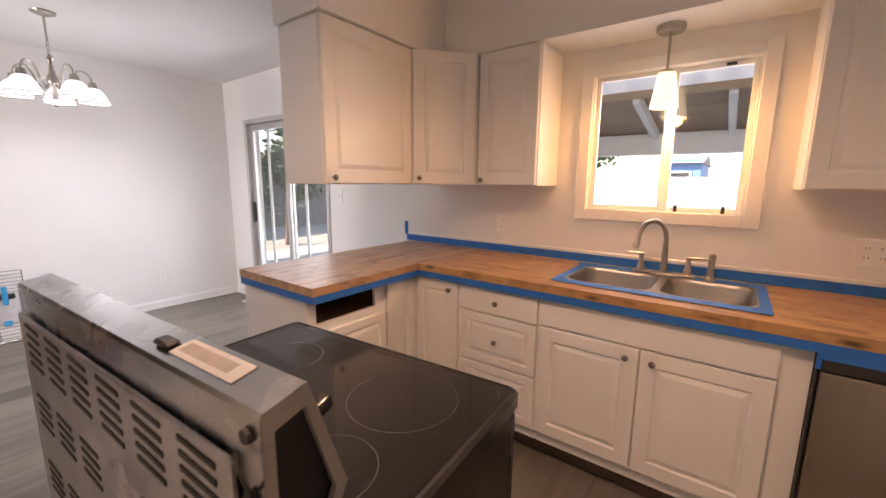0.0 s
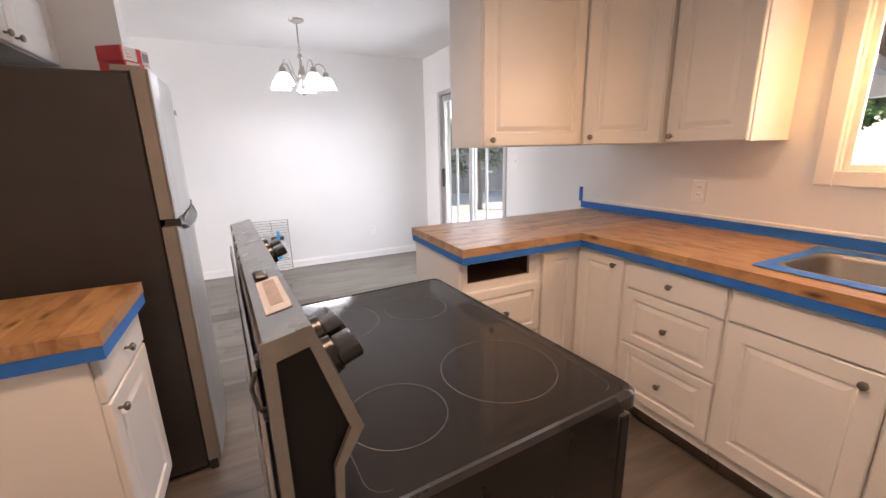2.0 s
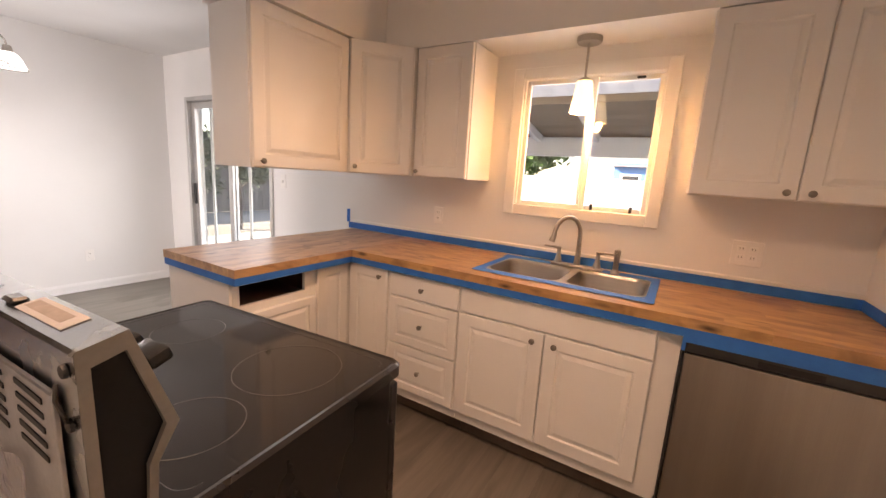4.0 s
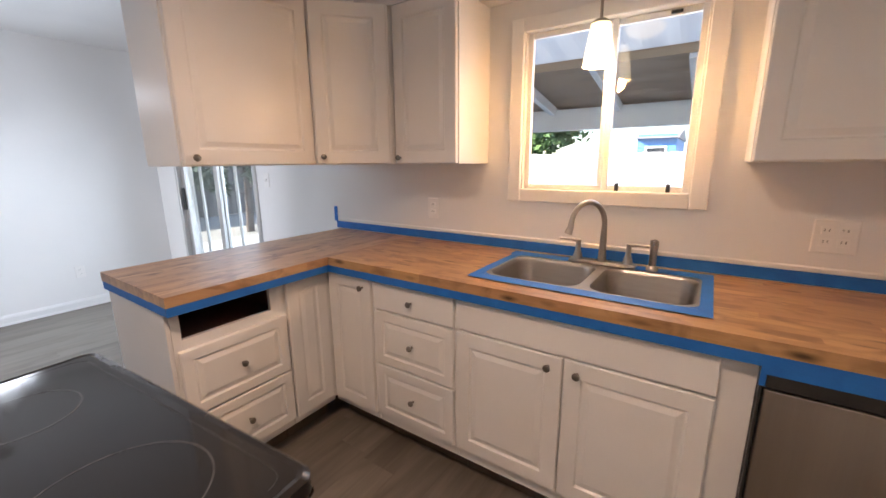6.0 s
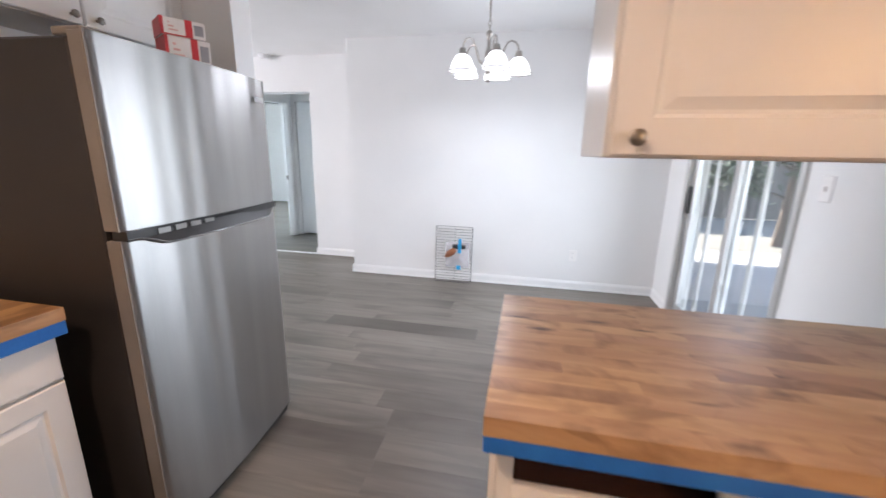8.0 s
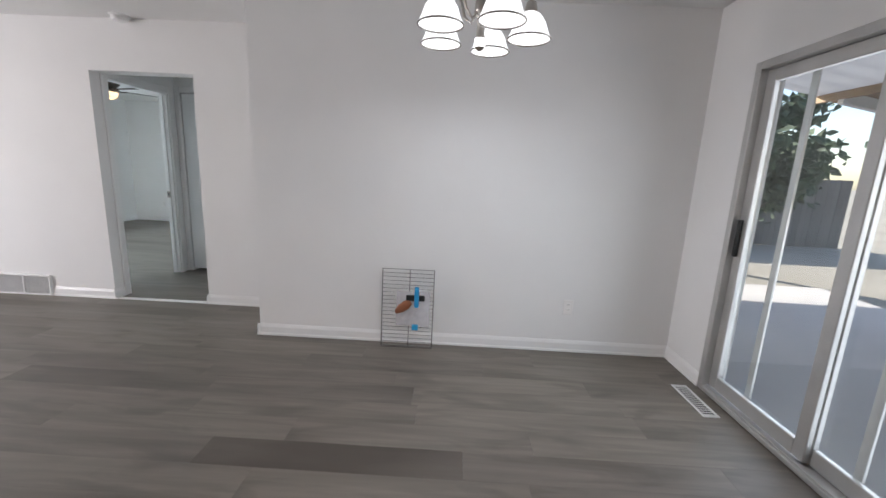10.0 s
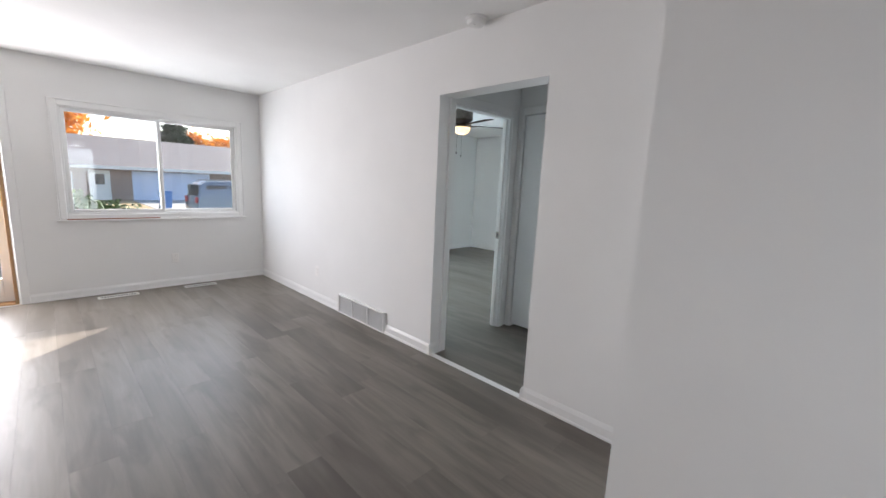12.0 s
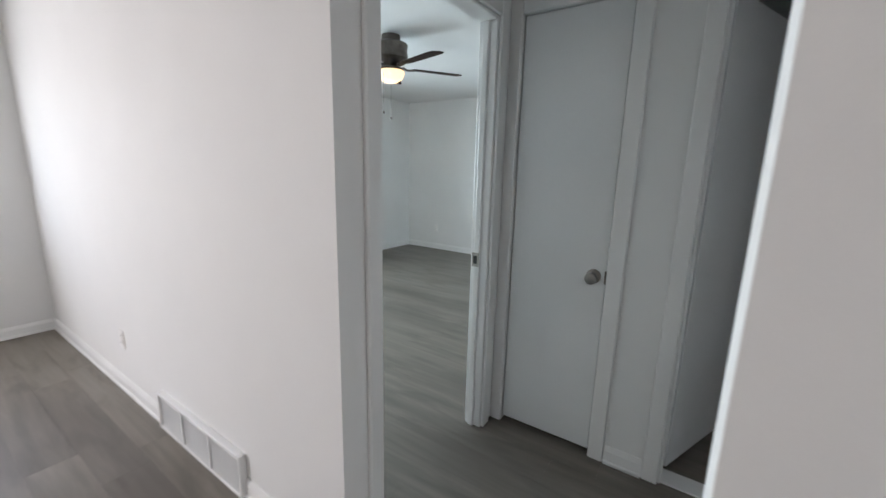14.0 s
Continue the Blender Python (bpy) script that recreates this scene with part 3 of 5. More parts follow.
def slider():
    d = tagged(thing("door_1", "aluminium sliding glass patio door, closed", "sliding door"), kind="structure")
    part("door_frame", ring(bmesh.new(), -4.315, -2.880, 2.335, 2.47, 0.003, 2.0, 0.045, 0.004, 0.03), ALU, d)
    part("track", cuboid(-4.27, -2.925, 2.345, 2.370, 0.033, 0.043, bevel=0.002), ALU, d)
    part("sliding_panel", ring(bmesh.new(), -4.268, -3.560, 2.375, 2.405, 0.045, 1.952, 0.066, 0.004, 0.085), ALU, d)
    part("fixed_panel", ring(bmesh.new(), -3.625, -2.926, 2.412, 2.442, 0.035, 1.952, 0.062, 0.004, 0.085), ALU, d)
    part("screen_frame", ring(bmesh.new(), -4.06, -3.37, 2.448, 2.462, 0.04, 1.95, 0.040, 0.002), ALU, d)
    pane("pane", d, -4.203, -3.625, 2.390, 0.13, 1.89)
    pane("pane", d, -3.565, -2.986, 2.427, 0.12, 1.89)
    part("pull_handle", cuboid(-4.250, -4.227, 2.350, 2.375, 0.90, 1.12, bevel=0.004), PLASTIC, d, "black pull handle")


def front_door():
    d = tagged(thing("door_2", "glazed front storm door in an oak-edged opening", "front door", pose(0, SOUTH, 0)), kind="structure")
    part("casing", ring(bmesh.new(), -3.03, -1.95, -5.882, -5.865, 0.0, 2.11, 0.07, 0.004, 0.001), TRIM, d)
    part("jamb", ring(bmesh.new(), -2.95, -2.03, -6.03, -5.884, 0.0, 2.04, 0.028, 0.002, 0.02), OAK, d, "varnished oak jamb")
    part("storm_frame", ring(bmesh.new(), -2.92, -2.06, -6.02, -5.99, 0.022, 2.01, 0.07, 0.003, 0.24), VINYL, d)
    pane("pane", d, -2.85, -2.13, -6.005, 0.26, 1.94)
    part("strike", cuboid(-2.923, -2.915, -5.94, -5.91, 0.98, 1.16), BRASS, d, "brass strike plate")


def casing(name, pts, mat=TRIM):
    bm = bmesh.new()
    for p in pts:
        box(bm, *p, bevel=0.005)
    return structure(name, bm, mat, "white moulded door casing")


def hall_doors():
    casing("trim_bedroom_door", [(-6.372, -6.307, -2.530, -2.514, 0.0, 2.085), (-5.499, -5.436, -2.4905, -2.470, 0.0, 2.029), (-6.307, -5.502, -2.530, -2.514, 2.015, 2.085)])
    casing("trim_bedroom_jamb", [(-6.312, -6.294, -2.622, -2.528, 0.0, 2.02), (-5.538, -5.520, -2.622, -2.528, 0.0, 2.02), (-6.294, -5.538, -2.622, -2.528, 2.002, 2.02),
                                 (-6.294, -6.282, -2.60, -2.565, 0.0, 2.002)])
    structure("trim_strike_plate", cuboid(-6.2825, -6.2785, -2.606, -2.568, 0.885, 0.955, bevel=0.001), NICKEL, "nickel strike plate on the bedroom jamb")
    structure("trim_strike_hole", cuboid(-6.2786, -6.2776, -2.597, -2.577, 0.900, 0.940), SLOT, "dark latch hole in the strike plate")
    casing("trim_closet_door", [(-6.432, -6.416, -2.0, -1.93, 0.0, 2.12), (-6.432, -6.416, -2.53, -2.47, 0.0, 2.12), (-6.432, -6.416, -2.47, -2.0, 2.05, 2.12)])
    casing("trim_bath_door", [(-6.432, -6.416, -1.762, -1.697, 0.0, 2.105), (-6.432, -6.416, -1.697, -0.99, 2.04, 2.105), (-6.552, -6.432, -1.700, -1.684, 0.0, 2.04)])
    structure("trim_bath_threshold", cuboid(-6.542, -6.442, -1.684, -0.99, 0.0, 0.010, bevel=0.003), VINYL, "white bathroom threshold strip")
    d = tagged(thing("door_3", "closed flat white closet door", "door"), kind="structure")
    part("leaf", cuboid(-6.477, -6.442, -2.464, -2.006, 0.026, 2.044, bevel=0.002), DOORP, d)
    bm = bmesh.new()
    lathe(bm, [(0.0, 0.0), (0.033, 0.0), (0.033, 0.006), (0.013, 0.010), (0.012, 0.030), (0.024, 0.040), (0.028, 0.052), (0.025, 0.064), (0.012, 0.070), (0.0, 0.070)], n=20)
    bm.transform(pose(-6.442, -2.058, 0.895, 0, 90, 0))
    part("door_knob", bm, SATIN, d, "satin nickel locking door knob", smooth=True)
    part("latch_plate", cuboid(-6.4415, -6.44, -2.012, -2.004, 0.865, 0.925), PEWTER, d)
    b = tagged(thing("door_4", "white bathroom door standing ajar", "door", pose(-6.563, -1.707, 0, 0, 0, 158.5)), kind="structure")
    part("leaf", cuboid(0, 0.68, -0.035, 0, 0.015, 2.03, bevel=0.002), DOORP, b)
    for z in (0.25, 1.0, 1.78):
        part("hinge", cuboid(-0.012, 0.004, -0.012, 0.002, z, z + 0.09, bevel=0.002), PEWTER, b)


kitchen_window(), front_window(), bedroom_window(), slider(), front_door(), hall_doors()


# ---- kitchen units ----
def base_unit(name, label, at, w, d=0.58, parts=(), holes=None, z0=0.145, z1=0.876, well=None):
    """A base cabinet, its front's lower left corner at the origin, looking towards -y. parts: (kind, x, z, w, h, knob)."""
    u = thing(name, label, "cabinet", at)
    if holes:
        hx0, hx1, hz0, hz1 = holes
        bm = ring(bmesh.new(), 0, w, 0, 0.018, z0, z1, 0.03, 0.001)
        box(bm, 0.03, w - 0.03, 0, 0.018, z0 + 0.03, hz0)
        box(bm, 0.03, hx0, 0, 0.018, hz0, hz1)
        box(bm, hx1, w - 0.03, 0, 0.018, hz0, hz1)
        box(bm, 0.03, w - 0.03, 0, 0.018, hz1, z1 - 0.03)
        part("face_frame", bm, CAB, u)
        inner = bmesh.new()
        box(inner, 0.012, w - 0.012, 0.5, 0.51, z0 + 0.02, z1 - 0.004)
        box(inner, 0.012, 0.022, 0.019, 0.5, z0 + 0.02, z1 - 0.004)
        box(inner, w - 0.022, w - 0.012, 0.019, 0.5, z0 + 0.02, z1 - 0.004)
        box(inner, 0.022, w - 0.022, 0.019, 0.5, hz0 - 0.03, hz0 - 0.02)
        part("drawer_cavity", inner, CABIN, u, "empty dark drawer opening")
        side = bmesh.new()
        box(side, 0, 0.011, 0.019, d, z0, z1)
        box(side, w - 0.011, w, 0.019, d, z0, z1)
        box(side, 0.011, w - 0.011, d - 0.01, d, z0, z1)
        part("body", side, CAB, u)
    elif well:
        bm = cuboid(0, w, 0.02, d, z0, well, bevel=0.002)
        box(bm, 0, w, 0, 0.0195, z0, z1)
        box(bm, 0, 0.018, 0.02, d, well, z1)
        box(bm, w - 0.018, w, 0.02, d, well, z1)
        part("body", bm, CAB, u)
    else:
        part("body", cuboid(0, w, 0, d, z0, z1, bevel=0.002), CAB, u)
    part("bottom_rail", cuboid(0.002, w - 0.002, 0.006, 0.024, z0 - 0.034, z0 - 0.001, bevel=0.002), CAB, u)
    # The dark band below the doors is shade put into the plinth's colour.
    part("toe_kick", cuboid(0.003, w - 0.003, 0.085, 0.10, 0.001, z0 - 0.002), TOE, u, "recessed plinth, browned for the shade under the cabinet")
    for kind, x, z, pw, ph, kn in parts:
        p = part(kind, panel(pw, ph, raised="plain" not in kind, inset=0.042 if "drawer" in kind else 0.058), CAB, u, "", pose(x, -0.001, z))
        p.name = kind.replace("plain_", "")
        if kn:
            knob(p, *kn)
    return u


YF = 1.754
base_unit("drawer_unit", "white three-drawer base cabinet with raised fronts", pose(-1.035, YF, 0), 0.452, parts=[
    ("plain_drawer_front", 0.016, 0.707, 0.424, 0.126, (0.212, 0.063)), ("drawer_front", 0.016, 0.440, 0.424, 0.258, (0.212, 0.129)), ("drawer_front", 0.016, 0.170, 0.424, 0.261, (0.212, 0.135))])
base_unit("sink_unit", "white double-door sink base cabinet", pose(-0.583, YF, 0), 0.933, well=0.70, parts=[
    ("plain_false_front", 0.004, 0.712, 0.848, 0.123, None), ("cabinet_door", 0.004, 0.172, 0.421, 0.532, (0.375, 0.492)), ("cabinet_door", 0.431, 0.172, 0.421, 0.532, (0.047, 0.492))])
base_unit("corner_unit", "white corner base cabinet with folding doors", pose(-1.352, YF, 0), 0.317, parts=[("cabinet_door", 0.026, 0.152, 0.280, 0.688, (0.235, 0.640))])
base_unit("corner_return_unit", "white corner cabinet side with a raised door", pose(-1.352, 1.500, 0, 0, 0, 90), 0.254, d=0.50, parts=[("cabinet_door", 0.006, 0.152, 0.222, 0.688, None)])
base_unit("peninsula_drawer_unit", "white peninsula drawer cabinet missing its top drawer", pose(-1.352, 1.045, 0, 0, 0, 90), 0.455, d=0.51, holes=(0.032, 0.388, 0.725, 0.822), parts=[
    ("drawer_front", 0.010, 0.418, 0.438, 0.268, (0.219, 0.135)), ("drawer_front", 0.010, 0.157, 0.438, 0.253, (0.219, 0.130))])
tagged(part("peninsula_end_panel", cuboid(-1.875, -1.353, 1.030, 1.0445, 0.001, 0.876, bevel=0.002), CAB), "white end panel of the kitchen peninsula", "panel")
tagged(part("peninsula_back_panel", cuboid(-1.880, -1.866, 1.045, 2.345, 0.001, 0.876, bevel=0.002), CAB), "white back panel of the kitchen peninsula", "panel")
tagged(part("corner_filler_panel", cuboid(-1.351, -1.338, 1.732, 1.753, 0.145, 0.876), CAB), "white filler strip between two corner doors", "panel")


def wall_unit(name, label, at, w, h, d, doors, z):
    u = thing(name, label, "wall cabinet", at)
    part("body", cuboid(0, w, 0, d, z, z + h, bevel=0.002), CAB, u)
    for x, pw, kx in doors:
        p = part("cabinet_door", panel(pw, h - 0.006, inset=0.058), CAB, u, "", pose(x, -0.001, z + 0.003))
        knob(p, kx, 0.028)
    return u


ZU, HU = 1.346, 0.716
wall_unit("wall_cabinet", "white wall cabinet beside the window", pose(-1.135, 2.064, 0), 0.365, HU, 0.285, [(0.006, 0.353, 0.032)], ZU)
wall_unit("wall_cabinet", "white wall cabinet hung over the peninsula", pose(-1.409, 1.184, 0, 0, 0, 90), 0.588, HU, 0.290, [(0.005, 0.578, 0.036)], ZU)
wall_unit("wall_cabinet", "white two-door wall cabinet beside the window", pose(0.281, 2.064, 0), 0.694, HU, 0.285, [(0.004, 0.350, 0.315), (0.358, 0.332, 0.035)], ZU)
wall_unit("wall_cabinet", "low white cabinet over the refrigerator", pose(-1.50, -0.519, 0, 0, 0, 180), 0.882, 0.315, 0.28, [(0.006, 0.438, 0.40), (0.450, 0.438, 0.04)], 1.755)


def corner_wall_unit():
    """The diagonal corner cabinet."""
    u = thing("corner_wall_cabinet", "white diagonal corner wall cabinet", "wall cabinet", pose(-1.395, 1.772, 0, 0, 0, 45.0))
    w = 0.362
    bm = bmesh.new()
    pts = [(-1.395, 1.772), (-1.139, 2.028), (-1.139, 2.345), (-1.695, 2.345), (-1.695, 1.772)]
    inv = u.matrix_basis.inverted()
    lo = [bm.verts.new(inv @ Vector((x, y, ZU))) for x, y in pts]
    hi = [bm.verts.new(inv @ Vector((x, y, ZU + HU))) for x, y in pts]
    bm.faces.new(lo), bm.faces.new(hi)
    for i in range(5):
        bm.faces.new((lo[i], lo[(i + 1) % 5], hi[(i + 1) % 5], hi[i]))
    part("body", bm, CAB, u)
    p = part("cabinet_door", panel(w - 0.016, HU - 0.006, inset=0.058), CAB, u, "", pose(0.008, -0.001, ZU + 0.003))
    knob(p, 0.032, 0.035)


corner_wall_unit()

# worktops of glued staves
ZT, ZB = 0.915, 0.877


def staves(parent, x0, x1, y0, y1, along, mat, seed, width=0.043, z0=ZB, z1=ZT):
    """Rows of glued staves that fill a rectangle; along is the axis of the grain."""
    rng = random.Random(seed)
    a0, a1, b0, b1 = (y0, y1, x0, x1) if along == 1 else (x0, x1, y0, y1)
    rows = max(1, round((b1 - b0) / width))
    wd = (b1 - b0) / rows
    for r in range(rows):
        a = a0
        first = True
        while a < a1 - 1e-4:
            l = rng.uniform(0.25, 0.75) * (rng.uniform(0.3, 1) if first else 1)
            first = False
            e = a + l if a1 - (a + l) > 0.12 else a1
            bm = bmesh.new()
            p, q = b0 + r * wd, b0 + (r + 1) * wd
            g = 0.00015
            c = (p + g, q - g, a + g, e - g) if along == 1 else (a + g, e - g, p + g, q - g)
            box(bm, *c, z0, z1)
            part("stave", bm, mat, parent)
            a = e


def build_worktops():
    top = thing("peninsula_worktop", "oiled butcher-block worktop on the peninsula", "worktop")
    part("core", cuboid(-1.898, -1.292, 1.022, 2.343, ZB + 0.001, ZT - 0.004), BUTCH_Y, top)
    staves(top, -1.900, -1.290, 1.020, 2.345, 1, BUTCH_Y, 3)
    main = thing("sink_worktop", "oiled butcher-block worktop round the sink", "worktop")
    for i, (x0, x1, y0, y1) in enumerate(((-1.289, XE - 0.002, 1.710, 1.840), (-1.289, -0.535, 1.840, 2.260), (0.215, XE - 0.002, 1.840, 2.260), (-1.289, XE - 0.002, 2.260, 2.345))):
        staves(main, x0, x1, y0, y1, 0, BUTCH_X, 20 + i)
    left = thing("side_worktop", "short butcher-block worktop beside the refrigerator", "worktop")
    staves(left, -1.485, -1.035, -0.795, -0.165, 0, BUTCH_X, 40)


# blue tape
def tape_run(name, parts, label):
    t = thing(name, label, "masking tape")
    for p in parts:
        part("strip", cuboid(*p), TAPE, t)
    return t


tape_run("front_tape", [(-1.2935, 0.349, 1.7115, 1.7125, 0.843, 0.8768), (-1.2925, -1.2915, 1.0215, 1.7125, 0.843, 0.8768), (-1.895, -1.2925, 1.0215, 1.0225, 0.843, 0.8768)],
         "blue masking tape under the worktop edge")
tape_run("wall_tape", [(-1.945, XE - 0.003, 2.3455, 2.3485, 0.9165, 0.962), (-1.965, -1.935, 2.3455, 2.3490, 0.962, 1.062), (XE - 0.0045, XE - 0.002, 1.72, 2.345, 0.9165, 0.962)],
         "blue masking tape along the wall above the worktop")
tagged(part("caulk_bead", prism(bmesh.new(), [(2.3495, 0.964), (2.345, 0.965), (2.3445, 0.978), (2.3495, 0.984)], -1.93, XE - 0.003), TRIM), "white caulk bead along the wall above the tape", "caulk")


def rounded(x0, x1, y0, y1, r, n=6):
    out = []
    for cx, cy, a in ((x1 - r, y1 - r, 0), (x0 + r, y1 - r, 90), (x0 + r, y0 + r, 180), (x1 - r, y0 + r, 270)):
        for k in range(n + 1):
            t = radians(a + 90 * k / n)
            out.append((cx + r * math.cos(t), cy + r * math.sin(t)))
    return out


def plate_with_holes(bm, outer, inners, z):
    loops = []
    for pts in (outer, *inners):
        vs = [bm.verts.new((x, y, z)) for x, y in pts]
        loops.append(vs)
    es = [bm.edges.new((vs[i], vs[(i + 1) % len(vs)])) for vs in loops for i in range(len(vs))]
    bmesh.ops.triangle_fill(bm, use_beauty=True, use_dissolve=False, edges=es)
    return loops


def sink():
    s = thing("kitchen_sink", "double-bowl stainless steel sink, empty", "sink")
    bowls = ((-0.520, -0.163, 1.862, 2.212), (-0.130, 0.196, 1.862, 2.212))
    bm = bmesh.new()
    loops = plate_with_holes(bm, rounded(-0.545, 0.222, 1.815, 2.285, 0.03), [rounded(*b, 0.065) for b in bowls], 0.9185)
    for b, lp in zip(bowls, loops[1:]):
        x0, x1, y0, y1 = b
        prev = lp
        for i, z, r in ((0.004, 0.912, 0.062), (0.008, 0.90, 0.06), (0.016, 0.78, 0.058), (0.026, 0.752, 0.055), (0.055, 0.738, 0.05)):
            ringv = [bm.verts.new((x, y, z)) for x, y in rounded(x0 + i, x1 - i, y0 + i, y1 - i, r)]
            for k in range(len(ringv)):
                bm.faces.new((prev[k], prev[(k + 1) % len(prev)], ringv[(k + 1) % len(ringv)], ringv[k]))
            prev = ringv
        c = bm.verts.new(((x0 + x1) / 2, (y0 + y1) / 2, 0.733))
        for k in range(len(prev)):
            bm.faces.new((prev[k], prev[(k + 1) % len(prev)], c))
    part("basin", bm, SINKM, s, smooth=True)
    for b in bowls:
        d = lathe(bmesh.new(), [(0.0, 0.0), (0.018, 0.0), (0.030, 0.004), (0.042, 0.006), (0.044, 0.002)], ((b[0] + b[1]) / 2, (b[2] + b[3]) / 2, 0.735))
        part("drain", d, PEWTER, s, "dark drain strainer", smooth=True)
    t = thing("sink_tape", "blue masking tape stuck round the sink rim", "masking tape")
    for x0, x1, y0, y1, z in ((-0.562, 0.238, 1.790, 1.850, 0.9192), (-0.580, 0.237, 2.228, 2.298, 0.9192), (-0.566, -0.528, 1.795, 2.292, 0.9198), (0.203, 0.238, 1.796, 2.294, 0.9198)):
        part("strip", cuboid(x0, x1, y0, y1, z, z + 0.0005), TAPE, t)
    for cx, cy, q in ((-0.528, 1.850, 0), (0.203, 1.850, 90), (0.203, 2.228, 180), (-0.528, 2.228, 270)):
        bm = bmesh.new()
        vs = [bm.verts.new((0, 0, 0))] + [bm.verts.new((0.045 - 0.045 * math.sin(radians(a)), 0.045 - 0.045 * math.cos(radians(a)), 0)) for a in range(0, 91, 15)]
        bm.faces.new(vs)
        c = part("corner_patch", bm, TAPE, t, "", pose(cx, cy, 0.9206, 0, 0, q))
        c.modifiers.new("thick", "SOLIDIFY").thickness = 0.0004


def faucet():
    f = thing("kitchen_faucet", "brushed nickel two-handle gooseneck faucet", "faucet", pose(-0.163, 2.246, 0.9205))
    bm = bmesh.new()
    box(bm, -0.135, 0.135, -0.028, 0.028, 0.0, 0.014, 0.006, 2)
    part("deck_plate", bm, NICKEL, f, smooth=True)
    dx, dy = -0.66, -0.75
    pts = [(0, 0, 0.0), (0, 0, 0.06), (0, 0, 0.17)]
    R = 0.080
    for k in range(1, 13):
        a = math.pi * k / 12
        r = R * (1 - math.cos(a))
        pts.append((dx * r, dy * r, 0.17 + 0.098 * math.sin(a)))
    pts.append((dx * (2 * R + 0.012), dy * (2 * R + 0.012), 0.140))
    part("spout", tube(bmesh.new(), pts, [0.019, 0.0150] + [0.0108] * (len(pts) - 4) + [0.0125, 0.0165], 16), NICKEL, f, smooth=True)
    for sx, lean in ((-0.102, -1), (0.102, 1)):
        h = part("handle", lathe(bmesh.new(), [(0.0, 0.012), (0.022, 0.012), (0.018, 0.03), (0.0115, 0.055), (0.0105, 0.085), (0.0125, 0.098), (0.0, 0.10)], (sx, 0, 0), 18), NICKEL, f, smooth=True)
        part("lever", tube(bmesh.new(), [(sx, 0, 0.092), (sx + lean * 0.03, -0.004, 0.097), (sx + lean * 0.078, -0.012, 0.098)], [0.008, 0.0065, 0.005], 10), NICKEL, h, smooth=True)
    s = thing("side_sprayer", "brushed nickel side sprayer beside the faucet", "sprayer", pose(0.030, 2.246, 0.9205))
    part("body", lathe(bmesh.new(), [(0.0, 0.0), (0.023, 0.0), (0.022, 0.012), (0.014, 0.02), (0.0135, 0.075), (0.0165, 0.105), (0.015, 0.122), (0.0, 0.128)], n=18), NICKEL, s, smooth=True)
    part("trigger", cuboid(-0.005, 0.005, -0.020, -0.012, 0.085, 0.122, bevel=0.002), NICKEL, s)


def dishwasher():
    d = thing("dishwasher", "stainless dishwasher with black control strip", "dishwasher", pose(0.352, 1.722, 0))
    part("tub", cuboid(0.004, 0.606, 0.03, 0.6, 0.09, 0.868), MATTE, d)
    part("door", cuboid(0.010, 0.600, 0.0, 0.03, 0.105, 0.778, bevel=0.004, seg=2), DSTEEL, d, "brushed stainless door")
    c = part("control_strip", cuboid(0.008, 0.602, -0.007, 0.03, 0.781, 0.842, bevel=0.010, seg=3), PLASTIC, d, "black pocket-handle strip")
    part("pocket", cuboid(0.22, 0.39, -0.0075, -0.0065, 0.792, 0.814), MATTE, c)
    part("kick_plate", cuboid(0.008, 0.602, 0.05, 0.06, 0.002, 0.10), MATTE, d)
    part("side_trim", cuboid(0.0, 0.006, 0.004, 0.03, 0.09, 0.868), PLASTIC, d)
    tape_run("dishwasher_tape", [(0.349, 0.972, 1.7115, 1.7125, 0.824, 0.8768), (0.3485, 0.362, 1.7128, 1.7136, 0.790, 0.824)], "blue masking tape above the dishwasher")


def outlet(x, y, z, rz, gang=1, kind="outlet"):
    w = 0.072 if gang == 1 else 0.118
    o = thing("wall_outlet" if kind == "outlet" else "light_switch", ("white duplex wall outlet" if gang == 1 else "white double-gang wall outlet") if kind == "outlet" else "white light switch on the wall",
              "outlet" if kind == "outlet" else "switch", pose(x, y, z, 0, 0, rz))
    part("plate", cuboid(-w / 2, w / 2, -0.006, 0.0, -0.058, 0.058, bevel=0.003), PLATE, o)
    for g in range(gang):
        cx = (g - (gang - 1) / 2) * 0.046
        if kind == "outlet":
            for cz in (-0.02, 0.02):
                s = part("socket", cuboid(cx - 0.016, cx + 0.016, -0.0085, -0.006, cz - 0.014, cz + 0.014, bevel=0.002), PLATE, o)
                for k in (-0.006, 0.006):
                    part("slot", cuboid(cx + k - 0.001, cx + k + 0.001, -0.0090, -0.0084, cz - 0.002, cz + 0.007), SLOT, s)
        else:
            part("toggle", cuboid(cx - 0.005, cx + 0.005, -0.016, -0.006, -0.012, 0.012, bevel=0.002), PLATE, o)
    return o


outlet(-1.118, 2.35, 1.097, 0), outlet(0.560, 2.35, 1.094, 0, 2), outlet(-2.74, 2.35, 1.225, 0, 1, "switch")
outlet(XW1, 1.568, 0.355, 90), outlet(XW2, -4.376, 0.345, 90), outlet(-4.285, YS, 0.345, 180), outlet(-10.1, -5.55, 0.36, 90)


